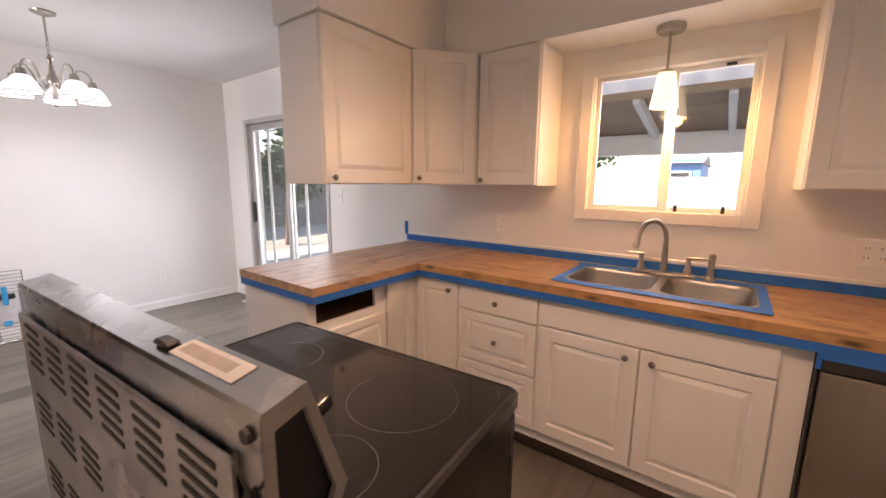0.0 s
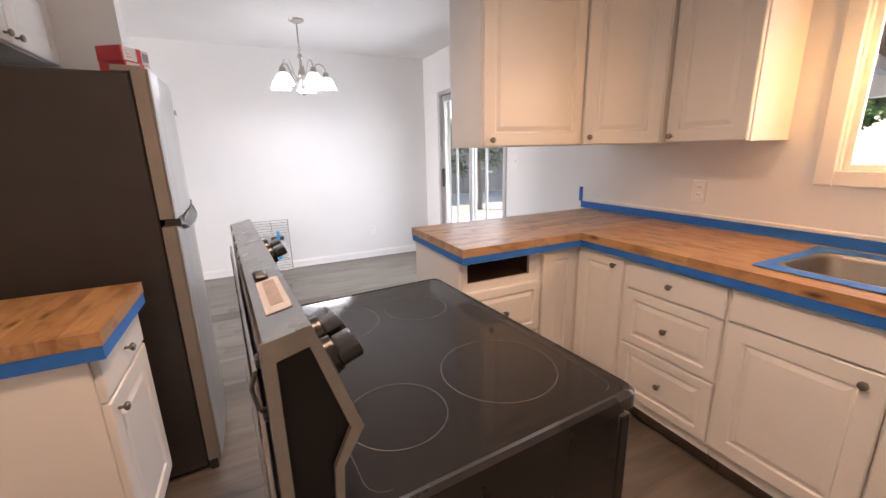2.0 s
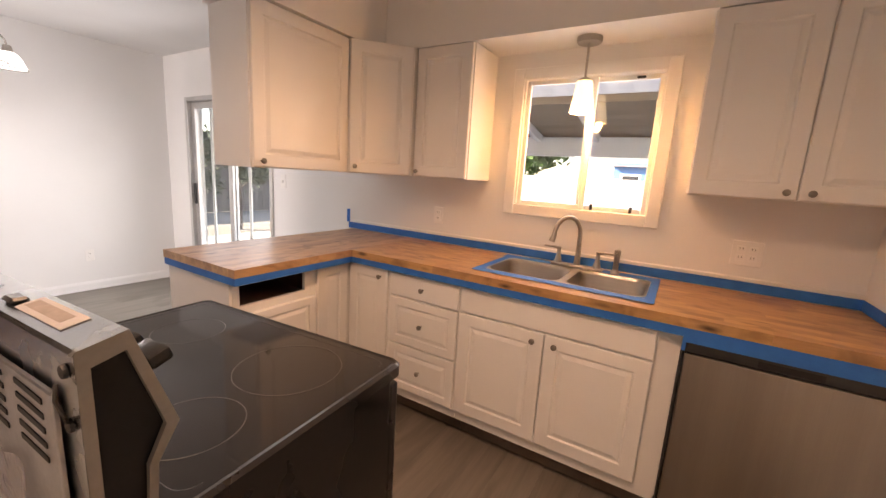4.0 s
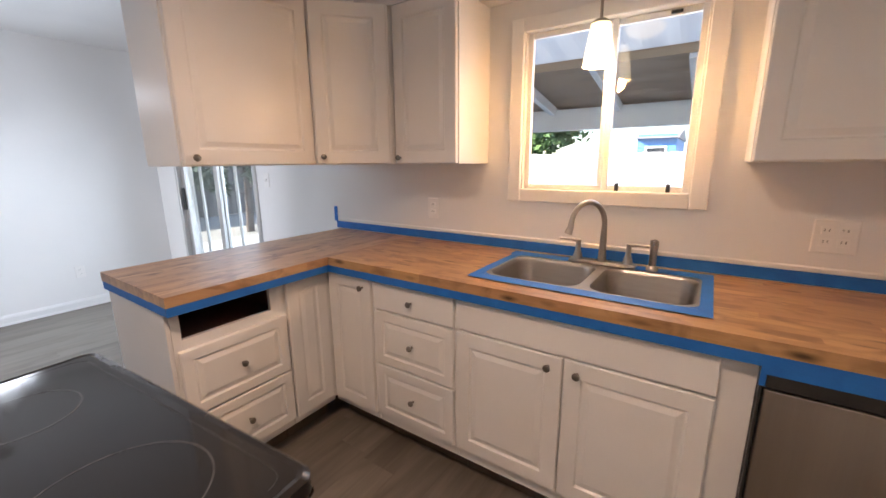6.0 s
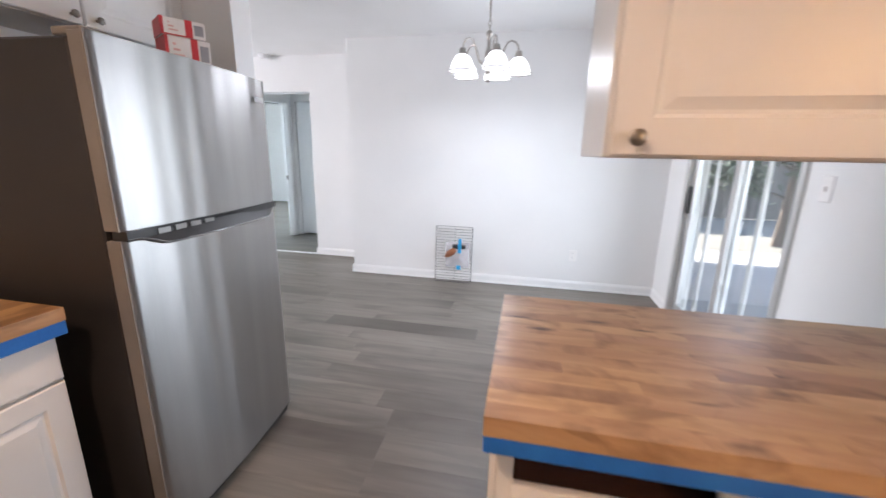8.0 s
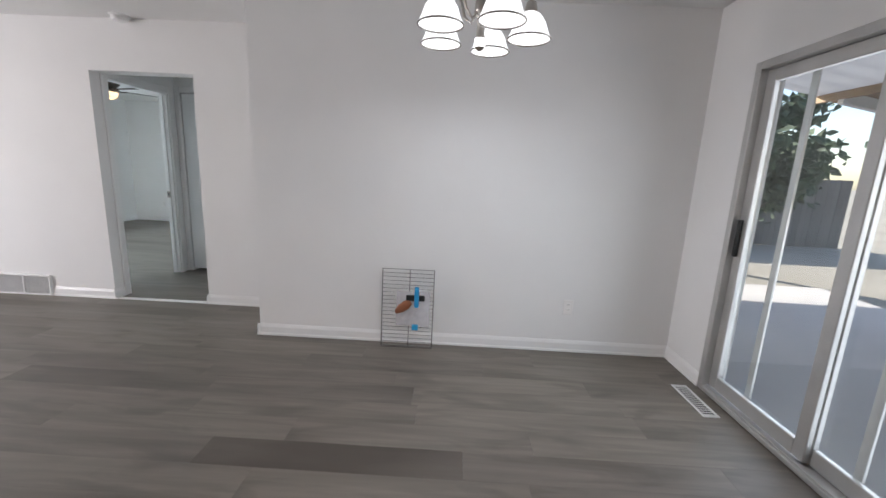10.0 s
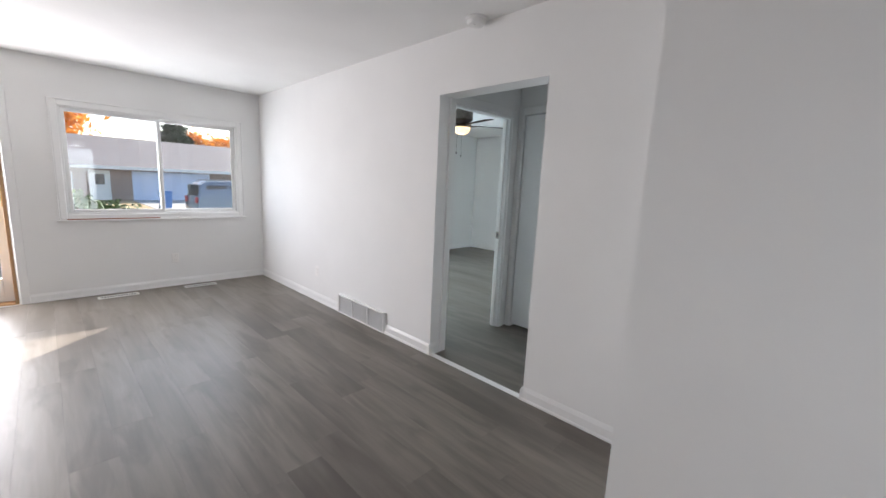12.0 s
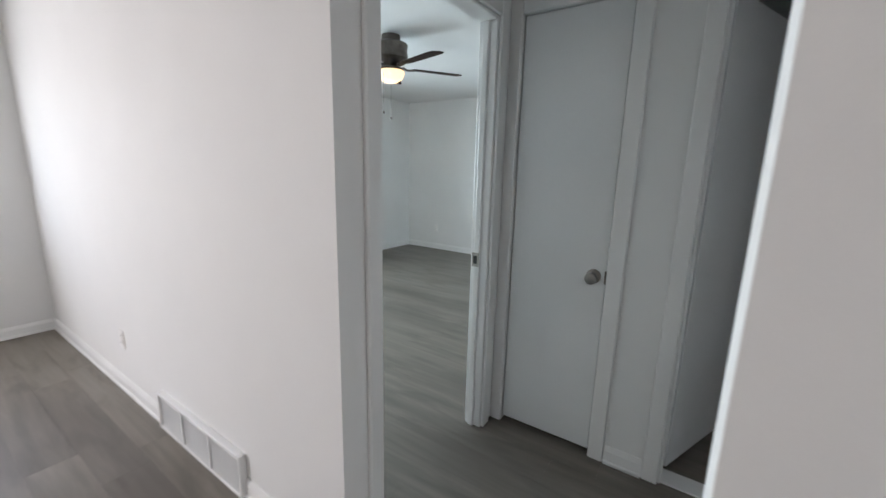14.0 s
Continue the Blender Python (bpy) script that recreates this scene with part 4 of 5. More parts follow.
def range_cooker():
    """A free-standing electric range pulled out of its gap; its origin is the back right foot, +y its front."""
    r = thing("electric_range", "black glass-top electric range pulled away from the wall", "range", pose(-0.205, 0.217, 0, 0, 0, 3.85))
    W = 0.758
    part("body", cuboid(-W + 0.004, -0.004, 0.045, 0.560, 0.03, 0.885, bevel=0.003), BLACK, r)
    part("oven_door", cuboid(-W + 0.006, -0.006, 0.560, 0.596, 0.20, 0.862, bevel=0.008, seg=2), BLACK, r, "black oven door")
    part("drawer", cuboid(-W + 0.006, -0.006, 0.560, 0.590, 0.045, 0.192, bevel=0.006), BLACK, r)
    part("door_handle", tube(bmesh.new(), [(-W + 0.07, 0.600, 0.80), (-W + 0.07, 0.636, 0.805), (-0.07, 0.636, 0.805), (-0.07, 0.600, 0.80)], 0.011), BLACK, r)
    rim = bmesh.new()
    plate = rounded(-W - 0.004, 0.004, 0.055, 0.600, 0.028)
    lo = [rim.verts.new((x, y, 0.884)) for x, y in plate]
    mid = [rim.verts.new((x, y, 0.910)) for x, y in plate]
    hi = [rim.verts.new((x, y, 0.9165)) for x, y in rounded(-W + 0.003, -0.003, 0.062, 0.593, 0.024)]
    inn = [rim.verts.new((x, y, 0.9140)) for x, y in rounded(-W + 0.012, -0.012, 0.070, 0.584, 0.02)]
    for a, b in ((lo, mid), (mid, hi), (hi, inn)):
        for k in range(len(a)):
            rim.faces.new((a[k], a[(k + 1) % len(a)], b[(k + 1) % len(b)], b[k]))
    rim.faces.new(lo[::-1])
    part("cooktop_rim", rim, BLACK, r, smooth=True)
    g = bmesh.new()
    top = [g.verts.new((x, y, 0.9144)) for x, y in rounded(-W + 0.012, -0.012, 0.070, 0.584, 0.02)]
    g.faces.new(top)
    bot = [g.verts.new((x, y, 0.906)) for x, y in rounded(-W + 0.012, -0.012, 0.070, 0.584, 0.02)]
    for k in range(len(top)):
        g.faces.new((top[k], bot[k], bot[(k + 1) % len(bot)], top[(k + 1) % len(top)]))
    hob = part("glass_top", g, HOB, r, "glossy black ceramic glass")
    for cx, cy, rad in ((-0.190, 0.425, 0.115), (-0.165, 0.195, 0.085), (-0.560, 0.420, 0.085), (-0.575, 0.200, 0.110)):
        for q in (rad,):
            part("burner_ring", lathe(bmesh.new(), [(q - 0.0009, 0.0), (q + 0.0009, 0.0), (q + 0.0009, 0.0003), (q - 0.0009, 0.0003)], (cx, cy, 0.9146), 64, closed=True), RING, hob)
    line = rounded(-W + 0.026, -0.026, 0.10, 0.568, 0.03)
    part("border_line", tube(bmesh.new(), [(x, y, 0.9146) for x, y in line], 0.0006, 4), RING, hob)
    # back guard
    prof = [(0.0, 0.925), (0.0, 1.164), (0.003, 1.169), (0.048, 1.178), (0.092, 1.046), (0.066, 1.004), (0.060, 0.925)]
    skin = bmesh.new()
    a = [skin.verts.new((-W, y, z)) for y, z in prof]
    b = [skin.verts.new((0.0, y, z)) for y, z in prof]
    for i in range(len(prof) - 1):
        skin.faces.new((a[i], a[i + 1], b[i + 1], b[i]))
    skin.faces.new(a[::-1])
    sk = part("guard_skin", skin, GUARD, r, "grey sheet-metal back guard")
    sk.modifiers.new("thick", "SOLIDIFY").thickness = 0.0012
    lip = bmesh.new()
    ins = [(0.012, 0.935), (0.012, 1.148), (0.044, 1.156), (0.077, 1.049), (0.056, 1.006), (0.052, 0.935)]
    outp = [(0.0, 0.925), (0.0, 1.169), (0.048, 1.178), (0.092, 1.046), (0.066, 1.004), (0.060, 0.925)]
    va = [lip.verts.new((0.0012, y, z)) for y, z in outp]
    vb = [lip.verts.new((0.0012, y, z)) for y, z in ins]
    vc = [lip.verts.new((-0.006, y, z)) for y, z in ins]
    for i in range(5):
        lip.faces.new((va[i], va[i + 1], vb[i + 1], vb[i]))
        lip.faces.new((vb[i], vb[i + 1], vc[i + 1], vc[i]))
    part("guard_lip", lip, LIPM, r, "bare metal edge without its end cap")
    # Solid black filler imitates the shade within the hollow guard end.
    part("guard_shade_plug", prism(bmesh.new(), [(0.008, 0.930), (0.008, 1.156), (0.046, 1.158), (0.083, 1.048), (0.060, 1.005), (0.055, 0.930)], -0.05, -0.012), MATTE, r, "black plug standing in for the shade inside the guard")
    part("guard_face", prism(bmesh.new(), [(0.0490, 1.168), (0.0935, 1.0455), (0.0905, 1.0455), (0.046, 1.168)], -W + 0.02, -0.02), BLACK, r, "black control panel face")
    ang = math.degrees(math.atan2(0.044, 0.124))
    for kx in (-0.060, -0.125, -0.620, -0.690):
        k = bmesh.new()
        lathe(k, [(0.0, 0.0), (0.024, 0.0), (0.022, 0.010), (0.0, 0.010)], n=20)
        box(k, -0.009, 0.009, -0.026, 0.026, 0.008, 0.036, 0.004, 2)
        k.transform(pose(kx, 0.0735, 1.108, -90 + ang, 0, 0) @ pose(0, 0, 0, 0, 0, 90))
        part("control_knob", k, KNOBM, r, "black control knob", smooth=True)
    # rear sheet with louvres
    back = part("rear_panel", cuboid(-W + 0.003, -0.003, -0.004, 0.044, 0.06, 0.925, bevel=0.002), GALV, r, "dented galvanised rear panel")
    part("rear_flange", cuboid(-W + 0.02, -0.035, -0.0085, -0.0042, 0.30, 1.118, bevel=0.004), GALV, r)
    for row, (zc, n) in enumerate(((1.068, 5), (0.935, 4), (0.800, 4))):
        for col in range(6):
            cx = -0.098 - col * 0.112
            if row == 1 and col in (0, 1, 2):
                continue
            for i in range(n):
                z = zc + 0.034 - i * 0.0175
                o = cuboid(-0.036, 0.036, -0.0098, -0.0084, -0.0034, 0.0034)
                part("louvre_slot", o, SLOT, back, "", pose(cx, 0, z, 0, 3, 0))
    rng = random.Random(31)
    pouch = bmesh.new()
    bmesh.ops.create_grid(pouch, x_segments=16, y_segments=22, size=0.5)
    for v in pouch.verts:
        u, w = v.co.x + 0.5, v.co.y + 0.5
        fold = 0.003 * abs(math.sin(7.0 * u + 5.0 * w)) + 0.002 * abs(math.sin(13.0 * w - 6.0 * u)) + rng.uniform(0, 0.0022)
        v.co = Vector((-0.325 + 0.19 * u + 0.012 * math.sin(9 * w), -0.0105 - fold, 0.70 + 0.30 * w + 0.010 * math.sin(8 * u)))
    part("rear_pouch", pouch, BAG, r, "crumpled clear document pouch taped on", smooth=True)
    for z in (0.775, 0.845, 0.905):
        part("pouch_print", cuboid(-0.295, -0.225, -0.0102, -0.0092, z, z + 0.035), CARD, r)
    part("side_wire", tube(bmesh.new(), [(-0.030, -0.006, 1.128), (-0.016, -0.012, 1.118), (-0.010, -0.008, 1.100), (-0.014, -0.006, 1.092)], 0.0022, 6), PLASTIC, r, "short black wire", smooth=True)
    part("rear_sticker", cuboid(-0.30, -0.22, -0.0100, -0.0088, 0.60, 0.76), CARD, r)
    for z in (1.145, 1.085):
        s = lathe(bmesh.new(), [(0.0, 0.0), (0.008, 0.0), (0.007, 0.004), (0.0, 0.005)], n=10)
        s.transform(pose(-0.018, -0.001, z, 90, 0, 0))
        part("screw", s, SLOT, r)
    part("paper_label", cuboid(-0.190, -0.065, -0.014, 0.014, -0.0005, 0.0006), CARD, r, "cream rating label on the guard top", pose(0, 0.027, 1.1745, 11.3, 0, 0))
    part("label_print", cuboid(-0.182, -0.085, -0.007, 0.008, 0.0007, 0.0010), noisy("faded_print", (0.17, 0.16, 0.16), (0.22, 0.21, 0.21), 0.8, scale=60, fine=200), r, "", pose(0, 0.027, 1.1745, 11.3, 0, 0))
    part("clip", cuboid(-0.226, -0.196, 0.012, 0.030, 1.172, 1.180, bevel=0.003), PLASTIC, r, "black plastic clip")


def fridge():
    f = thing("refrigerator", "stainless top-freezer refrigerator with dark sides", "refrigerator", pose(-1.575, -0.028, 0, 0, 0, 183.4))
    W, H = 0.768, 1.632
    part("cabinet", cuboid(0.004, W - 0.004, 0.068, 0.72, 0.03, H - 0.012, bevel=0.006), FRSIDE, f, "dark textured cabinet")
    for name, z0, z1 in (("fridge_door", 0.055, 1.086), ("freezer_door", 1.114, H)):
        prof = []
        seg = 56
        for i in range(seg + 1):
            t = i / seg
            wave = 0.0007 * math.sin(21.0 * t + z0) + 0.0004 * math.sin(47.0 * t + 1.3 + 2 * z0)
            prof.append((t * W, 0.012 - 0.020 * math.sin(math.pi * t) + wave - (0.0 if 0 < i < seg else -0.006)))
        bm = bmesh.new()
        lo = [bm.verts.new((x, y, z0)) for x, y in prof]
        hi = [bm.verts.new((x, y, z1)) for x, y in prof]
        for i in range(seg):
            bm.faces.new((lo[i], lo[i + 1], hi[i + 1], hi[i]))
        d = part(name, bm, STEEL, f, "brushed stainless door skin", smooth=True)
        sh = bmesh.new()
        box(sh, 0.0, W, 0.020, 0.064, z0, z1, 0.003)
        part("door_shell", sh, FREDGE, d)
        edge = bmesh.new()
        box(edge, -0.0015, 0.004, 0.014, 0.0195, z0, z1)
        part("door_edge", edge, FREDGE, d)
        cap = bmesh.new()
        cap.faces.new([cap.verts.new((x, y, z1 - 0.0005)) for x, y in prof] + [cap.verts.new((W, 0.022, z1 - 0.0005)), cap.verts.new((0, 0.022, z1 - 0.0005))])
        part("door_cap", cap, FREDGE, d)
    part("handle_recess", cuboid(0.01, W - 0.01, 0.0, 0.05, 1.0865, 1.1135), PLASTIC, f, "black recess between the doors")
    # the scooped grip: a black trough that swells below the seam, with a polished lip
    n = 28
    grip, rim = bmesh.new(), []
    rows = []
    for i in range(n + 1):
        t = i / n
        swell = min(1.0, max(0.0, min((t - 0.04) / 0.14, (0.97 - t) / 0.07)))
        swell = swell * swell * (3 - 2 * swell)
        x = 0.012 + t * (W - 0.024)
        face = 0.010 - 0.020 * math.sin(math.pi * x / W)
        low = 1.090 - 0.030 * swell
        rows.append([grip.verts.new(c) for c in ((x, face - 0.002, 1.112), (x, face + 0.012, 1.100), (x, face - 0.006 - 0.010 * swell, low), (x, face - 0.001, low - 0.006))])
        rim.append((x, face - 0.007 - 0.011 * swell, low - 0.001))
    for p, q in zip(rows, rows[1:]):
        for k in range(3):
            grip.faces.new((p[k], q[k], q[k + 1], p[k + 1]))
    g = part("handle", grip, PLASTIC, f, "black scooped grip", smooth=True)
    g.modifiers.new("thick", "SOLIDIFY").thickness = 0.002
    part("handle_lip", tube(bmesh.new(), rim, 0.0032, 8), CHROME, g, "polished lip", smooth=True)
    # Small steel plates put in as the bright glints along the grip.
    for i in range(4):
        x = 0.11 + i * 0.065
        part("handle_highlight_plate", cuboid(x, x + 0.045, -0.005, -0.001, 1.090, 1.106), STEEL, f)
    part("badge", cuboid(W - 0.105, W - 0.045, -0.004, 0.001, H - 0.095, H - 0.072, bevel=0.001), CHROME, f, "small plain badge")
    part("foot_grille", cuboid(0.01, W - 0.01, 0.03, 0.06, 0.004, 0.05), PLASTIC, f)
    part("hinge_cap", cuboid(0.01, 0.09, 0.03, 0.12, H - 0.010, H + 0.012, bevel=0.004), FREDGE, f)


def side_unit():
    base_unit("side_cabinet", "white one-door base cabinet beside the refrigerator", pose(-1.055, -0.210, 0, 0, 0, 180), 0.420, d=0.585, parts=[
        ("plain_drawer_front", 0.008, 0.705, 0.404, 0.126, (0.20, 0.063)), ("cabinet_door", 0.008, 0.165, 0.404, 0.53, (0.045, 0.49))])
    tape_run("side_tape", [(-1.483, -1.0365, -0.1675, -0.1665, 0.838, 0.8768), (-1.0375, -1.0365, -0.79, -0.1675, 0.838, 0.8768)], "blue masking tape under the short worktop")


def carton(at, w, d, h, label):
    c = thing("carton", label, "box", at)
    part("box", cuboid(0, w, 0, d, 0, h, bevel=0.002), CARDW, c)
    part("end_band", cuboid(w - 0.062, w - 0.040, -0.0008, d + 0.0008, 0.0005, h + 0.0008), RED, c, "red printed band")
    part("end_band", cuboid(-0.0008, 0.009, -0.0008, d + 0.0008, 0.0005, h + 0.0008), RED, c, "red printed end")
    part("red_edge", cuboid(0.009, w - 0.062, -0.0007, 0.004, 0.0005, 0.005), RED, c)
    for i in range(3):
        part("print", cuboid(0.022, w - 0.085 - 0.012 * i, -0.0012, -0.0002, h * (0.28 + 0.2 * i), h * (0.36 + 0.2 * i)), PINK, c)
    part("print", cuboid(w - 0.034, w - 0.006, -0.0012, -0.0002, h * 0.2, h * 0.8), CARD, c)


def pendant():
    p = thing("pendant_lamp", "lit frosted glass pendant lamp over the sink", "pendant lamp", pose(-0.228, 2.215, 0))
    part("canopy", lathe(bmesh.new(), [(0.0, 2.066), (0.060, 2.066), (0.060, 2.046), (0.055, 2.040), (0.0, 2.040)]), NICKEL, p, smooth=True)
    part("rod", tube(bmesh.new(), [(0, 0, 2.042), (0, 0, 1.868)], 0.006), NICKEL, p, smooth=True)
    part("cap", lathe(bmesh.new(), [(0.0, 1.880), (0.020, 1.880), (0.034, 1.868), (0.034, 1.862), (0.0, 1.862)]), NICKEL, p, smooth=True)
    part("shade", lathe(bmesh.new(), [(0.036, 1.864), (0.060, 1.714), (0.057, 1.714), (0.033, 1.862)], n=32), SHADE_W, p, "glowing frosted glass", smooth=True)


def dome():
    p = thing("ceiling_lamp", "lit flush dome ceiling lamp", "ceiling lamp", pose(-0.40, 0.45, 0))
    part("base", lathe(bmesh.new(), [(0.0, CZ), (0.165, CZ), (0.165, CZ - 0.02), (0.155, CZ - 0.026), (0.0, CZ - 0.026)], n=32), NICKEL, p, smooth=True)
    part("bowl", lathe(bmesh.new(), [(0.150, CZ - 0.027), (0.142, CZ - 0.05), (0.115, CZ - 0.08), (0.065, CZ - 0.098), (0.0, CZ - 0.104)], n=32), SHADE_W, p, "glowing frosted glass", smooth=True)


def chandelier():
    c = thing("chandelier", "five-arm brushed nickel chandelier with lit glass bells", "chandelier", pose(-3.70, 0.745, 0, 0, 0, 20))
    part("canopy", lathe(bmesh.new(), [(0.0, CZ), (0.065, CZ), (0.062, CZ - 0.012), (0.03, CZ - 0.026), (0.010, CZ - 0.030), (0.0, CZ - 0.030)]), NICKEL, c, smooth=True)
    part("rod", tube(bmesh.new(), [(0, 0, CZ - 0.028), (0, 0, 2.26)], 0.007), NICKEL, c, smooth=True)
    for i in range(3):
        ln = bmesh.new()
        tube(ln, [(0.010 * math.cos(2 * math.pi * k / 12), 0, 2.245 - i * 0.028 + 0.019 * math.sin(2 * math.pi * k / 12)) for k in range(13)], 0.0026, 6)
        ln.transform(Matrix.Rotation(radians(90 * (i % 2)), 4, "Z"))
        part("chain_link", ln, NICKEL, c, smooth=True)
    part("column", lathe(bmesh.new(), [(0.0, 2.178), (0.012, 2.172), (0.024, 2.150), (0.014, 2.128), (0.013, 2.06), (0.028, 2.03), (0.030, 1.985), (0.018, 1.965), (0.017, 1.90), (0.022, 1.885), (0.022, 1.850), (0.010, 1.838), (0.0, 1.836)]), NICKEL, c, smooth=True)
    R = 0.208
    for i in range(5):
        a = 2 * math.pi * i / 5
        ca, sa = math.cos(a), math.sin(a)
        pts = [(0.020, 1.99), (0.050, 1.955), (0.085, 1.985), (0.105, 2.05), (0.130, 2.095), (0.155, 2.104), (0.184, 2.092), (0.202, 2.065), (R, 2.025)]
        arm = part("arm", tube(bmesh.new(), [(r * ca, r * sa, z) for r, z in pts], 0.0058, 8), NICKEL, c, smooth=True)
        o = (R * ca, R * sa, 0)
        part("socket_cup", lathe(bmesh.new(), [(0.0, 2.040), (0.020, 2.036), (0.026, 2.010), (0.027, 1.990), (0.0, 1.990)], o, 18), NICKEL, arm, smooth=True)
        sh = part("shade", lathe(bmesh.new(), [(0.028, 1.996), (0.045, 1.985), (0.066, 1.955), (0.080, 1.915), (0.092, 1.893), (0.089, 1.893), (0.077, 1.915), (0.063, 1.953), (0.043, 1.982), (0.026, 1.993)], o, 28), SHADE_C, c, "glowing white glass bell", smooth=True)
        part("shade_rim", lathe(bmesh.new(), [(0.0905 + 0.0034 * math.cos(t), 1.891 + 0.0034 * math.sin(t)) for t in [2 * math.pi * k / 6 for k in range(6)]], o, 28, closed=True), PEWTER, sh, "dark metal rim", smooth=True)


def oven_rack():
    """Two wire racks leaning on the dining wall with a bag of fittings."""
    k = thing("oven_rack", "chrome wire oven rack leaning on the wall", "oven rack", pose(-4.668, 0.163, 0.004, 0, -3.4, 0) @ pose(0, 0, 0, 0, 0, 90))
    W, H = 0.386, 0.592
    part("rim", tube(bmesh.new(), [(0, 0, 0), (W, 0, 0), (W, 0, H), (0, 0, H), (0, 0, 0)], 0.0046, 8), CHROME, k, smooth=True)
    for i in range(1, 20):
        part("wire", tube(bmesh.new(), [(0, 0, H * i / 20), (W, 0, H * i / 20)], 0.0023, 6), CHROME, k)
    part("crossbar", tube(bmesh.new(), [(W * 0.53, 0.004, 0), (W * 0.53, 0.004, H)], 0.003, 6), CHROME, k)
    part("stop", tube(bmesh.new(), [(0, 0, 0), (0, -0.035, 0.002), (W, -0.035, 0.002), (W, 0, 0)], 0.003, 6), CHROME, k)
    b = thing("parts_bag", "clear plastic bag of loose fittings on the rack", "bag", k.matrix_basis @ pose(0.11, -0.012, 0.16))
    rng = random.Random(5)
    bag = bmesh.new()
    bmesh.ops.create_grid(bag, x_segments=14, y_segments=16, size=0.5)
    for v in bag.verts:
        x, y = v.co.x, v.co.y
        v.co = Vector(((x + 0.5) * 0.25, -0.022 * (1 - (2 * x) ** 2) * (1 - (2 * y) ** 2) + rng.uniform(-0.004, 0.004) - 0.002, (y + 0.5) * 0.27))
    part("sleeve", bag, BAG, b, "crumpled clear plastic", smooth=True)
    part("black_bracket", cuboid(0.075, 0.215, -0.040, -0.028, 0.205, 0.250, bevel=0.006), PLASTIC, b, "black plastic bracket")
    han = bmesh.new()
    lathe(han, [(0.0, -0.075), (0.018, -0.062), (0.032, -0.02), (0.034, 0.03), (0.022, 0.066), (0.0, 0.075)], n=14)
    han.transform(pose(0.055, -0.034, 0.155, 0, 52, 0) @ Matrix.Diagonal((1, 0.4, 1, 1)))
    part("brown_handle", han, RUST, b, "brown wooden handle", smooth=True)
    part("blue_strip", cuboid(0.138, 0.172, -0.052, -0.044, 0.16, 0.315, bevel=0.008, seg=2), CYAN, b, "bright blue plastic clip")
    part("blue_tip", cuboid(0.125, 0.172, -0.050, -0.042, -0.015, 0.03, bevel=0.006, seg=2), CYAN, b, "bright blue plastic clip")


def registers():
    for x0, x1, y0, y1 in ((-4.31, -3.96, 2.165, 2.265), (-3.885, -3.53, YS + 0.115, YS + 0.215), (-4.68, -4.335, YS + 0.105, YS + 0.205)):
        r = thing("floor_register", "white metal floor register", "floor vent", pose(x0, y0, 0))
        w, d = x1 - x0, y1 - y0
        bm = bmesh.new()
        box(bm, 0, w, 0, 0.016, 0.0, 0.006, 0.002), box(bm, 0, w, d - 0.016, d, 0.0, 0.006, 0.002)
        box(bm, 0, 0.016, 0.016, d - 0.016, 0.0, 0.006, 0.002), box(bm, w - 0.016, w, 0.016, d - 0.016, 0.0, 0.006, 0.002)
        part("border", bm, VINYL, r)
        part("well", cuboid(0.016, w - 0.016, 0.016, d - 0.016, 0.0002, 0.001), SLOT, r)
        for i in range(14):
            x = 0.022 + i * (w - 0.05) / 13
            part("slat", cuboid(x, x + 0.007, 0.016, d - 0.016, 0.001, 0.0045), VINYL, r)
    g = thing("return_grille", "white steel return-air grille at the wall's foot", "wall vent", pose(XW2, -3.875, 0.002, 0, 0, 90))
    w, h = 0.79, 0.198
    part("border", ring(bmesh.new(), 0, w, -0.030, 0.0, 0.0, h, 0.016, 0.003), VINYL, g)
    # A plain sheet whose grey is the shade in the grille.
    part("backing", cuboid(0.016, w - 0.016, -0.006, -0.004, 0.016, h - 0.016), GRILLE_SHADE, g, "grey backing coloured as the shade behind the slats")
    for x in (w / 3, 2 * w / 3):
        part("divider", cuboid(x - 0.006, x + 0.006, -0.028, -0.006, 0.016, h - 0.016), VINYL, g)
    for i in range(18):
        z = 0.021 + i * 0.0091
        part("slat", cuboid(0.016, w - 0.016, -0.022, -0.008, -0.0012, 0.0012), VINYL, g, "", Matrix.Translation((0, 0, z)))


def smoke_alarm():
    s = thing("smoke_alarm", "round white smoke alarm on the ceiling", "smoke alarm", pose(-5.262, -2.11, CZ))
    part("base", lathe(bmesh.new(), [(0.0, 0.0), (0.072, 0.0), (0.072, -0.012), (0.062, -0.016), (0.0, -0.016)]), VINYL, s, smooth=True)
    part("cover", lathe(bmesh.new(), [(0.060, -0.016), (0.060, -0.030), (0.050, -0.042), (0.0, -0.046)]), VINYL, s, smooth=True)
    part("test_button", lathe(bmesh.new(), [(0.012, -0.044), (0.012, -0.049), (0.0, -0.050)], (0.02, 0, 0), 14), PLATE, s)


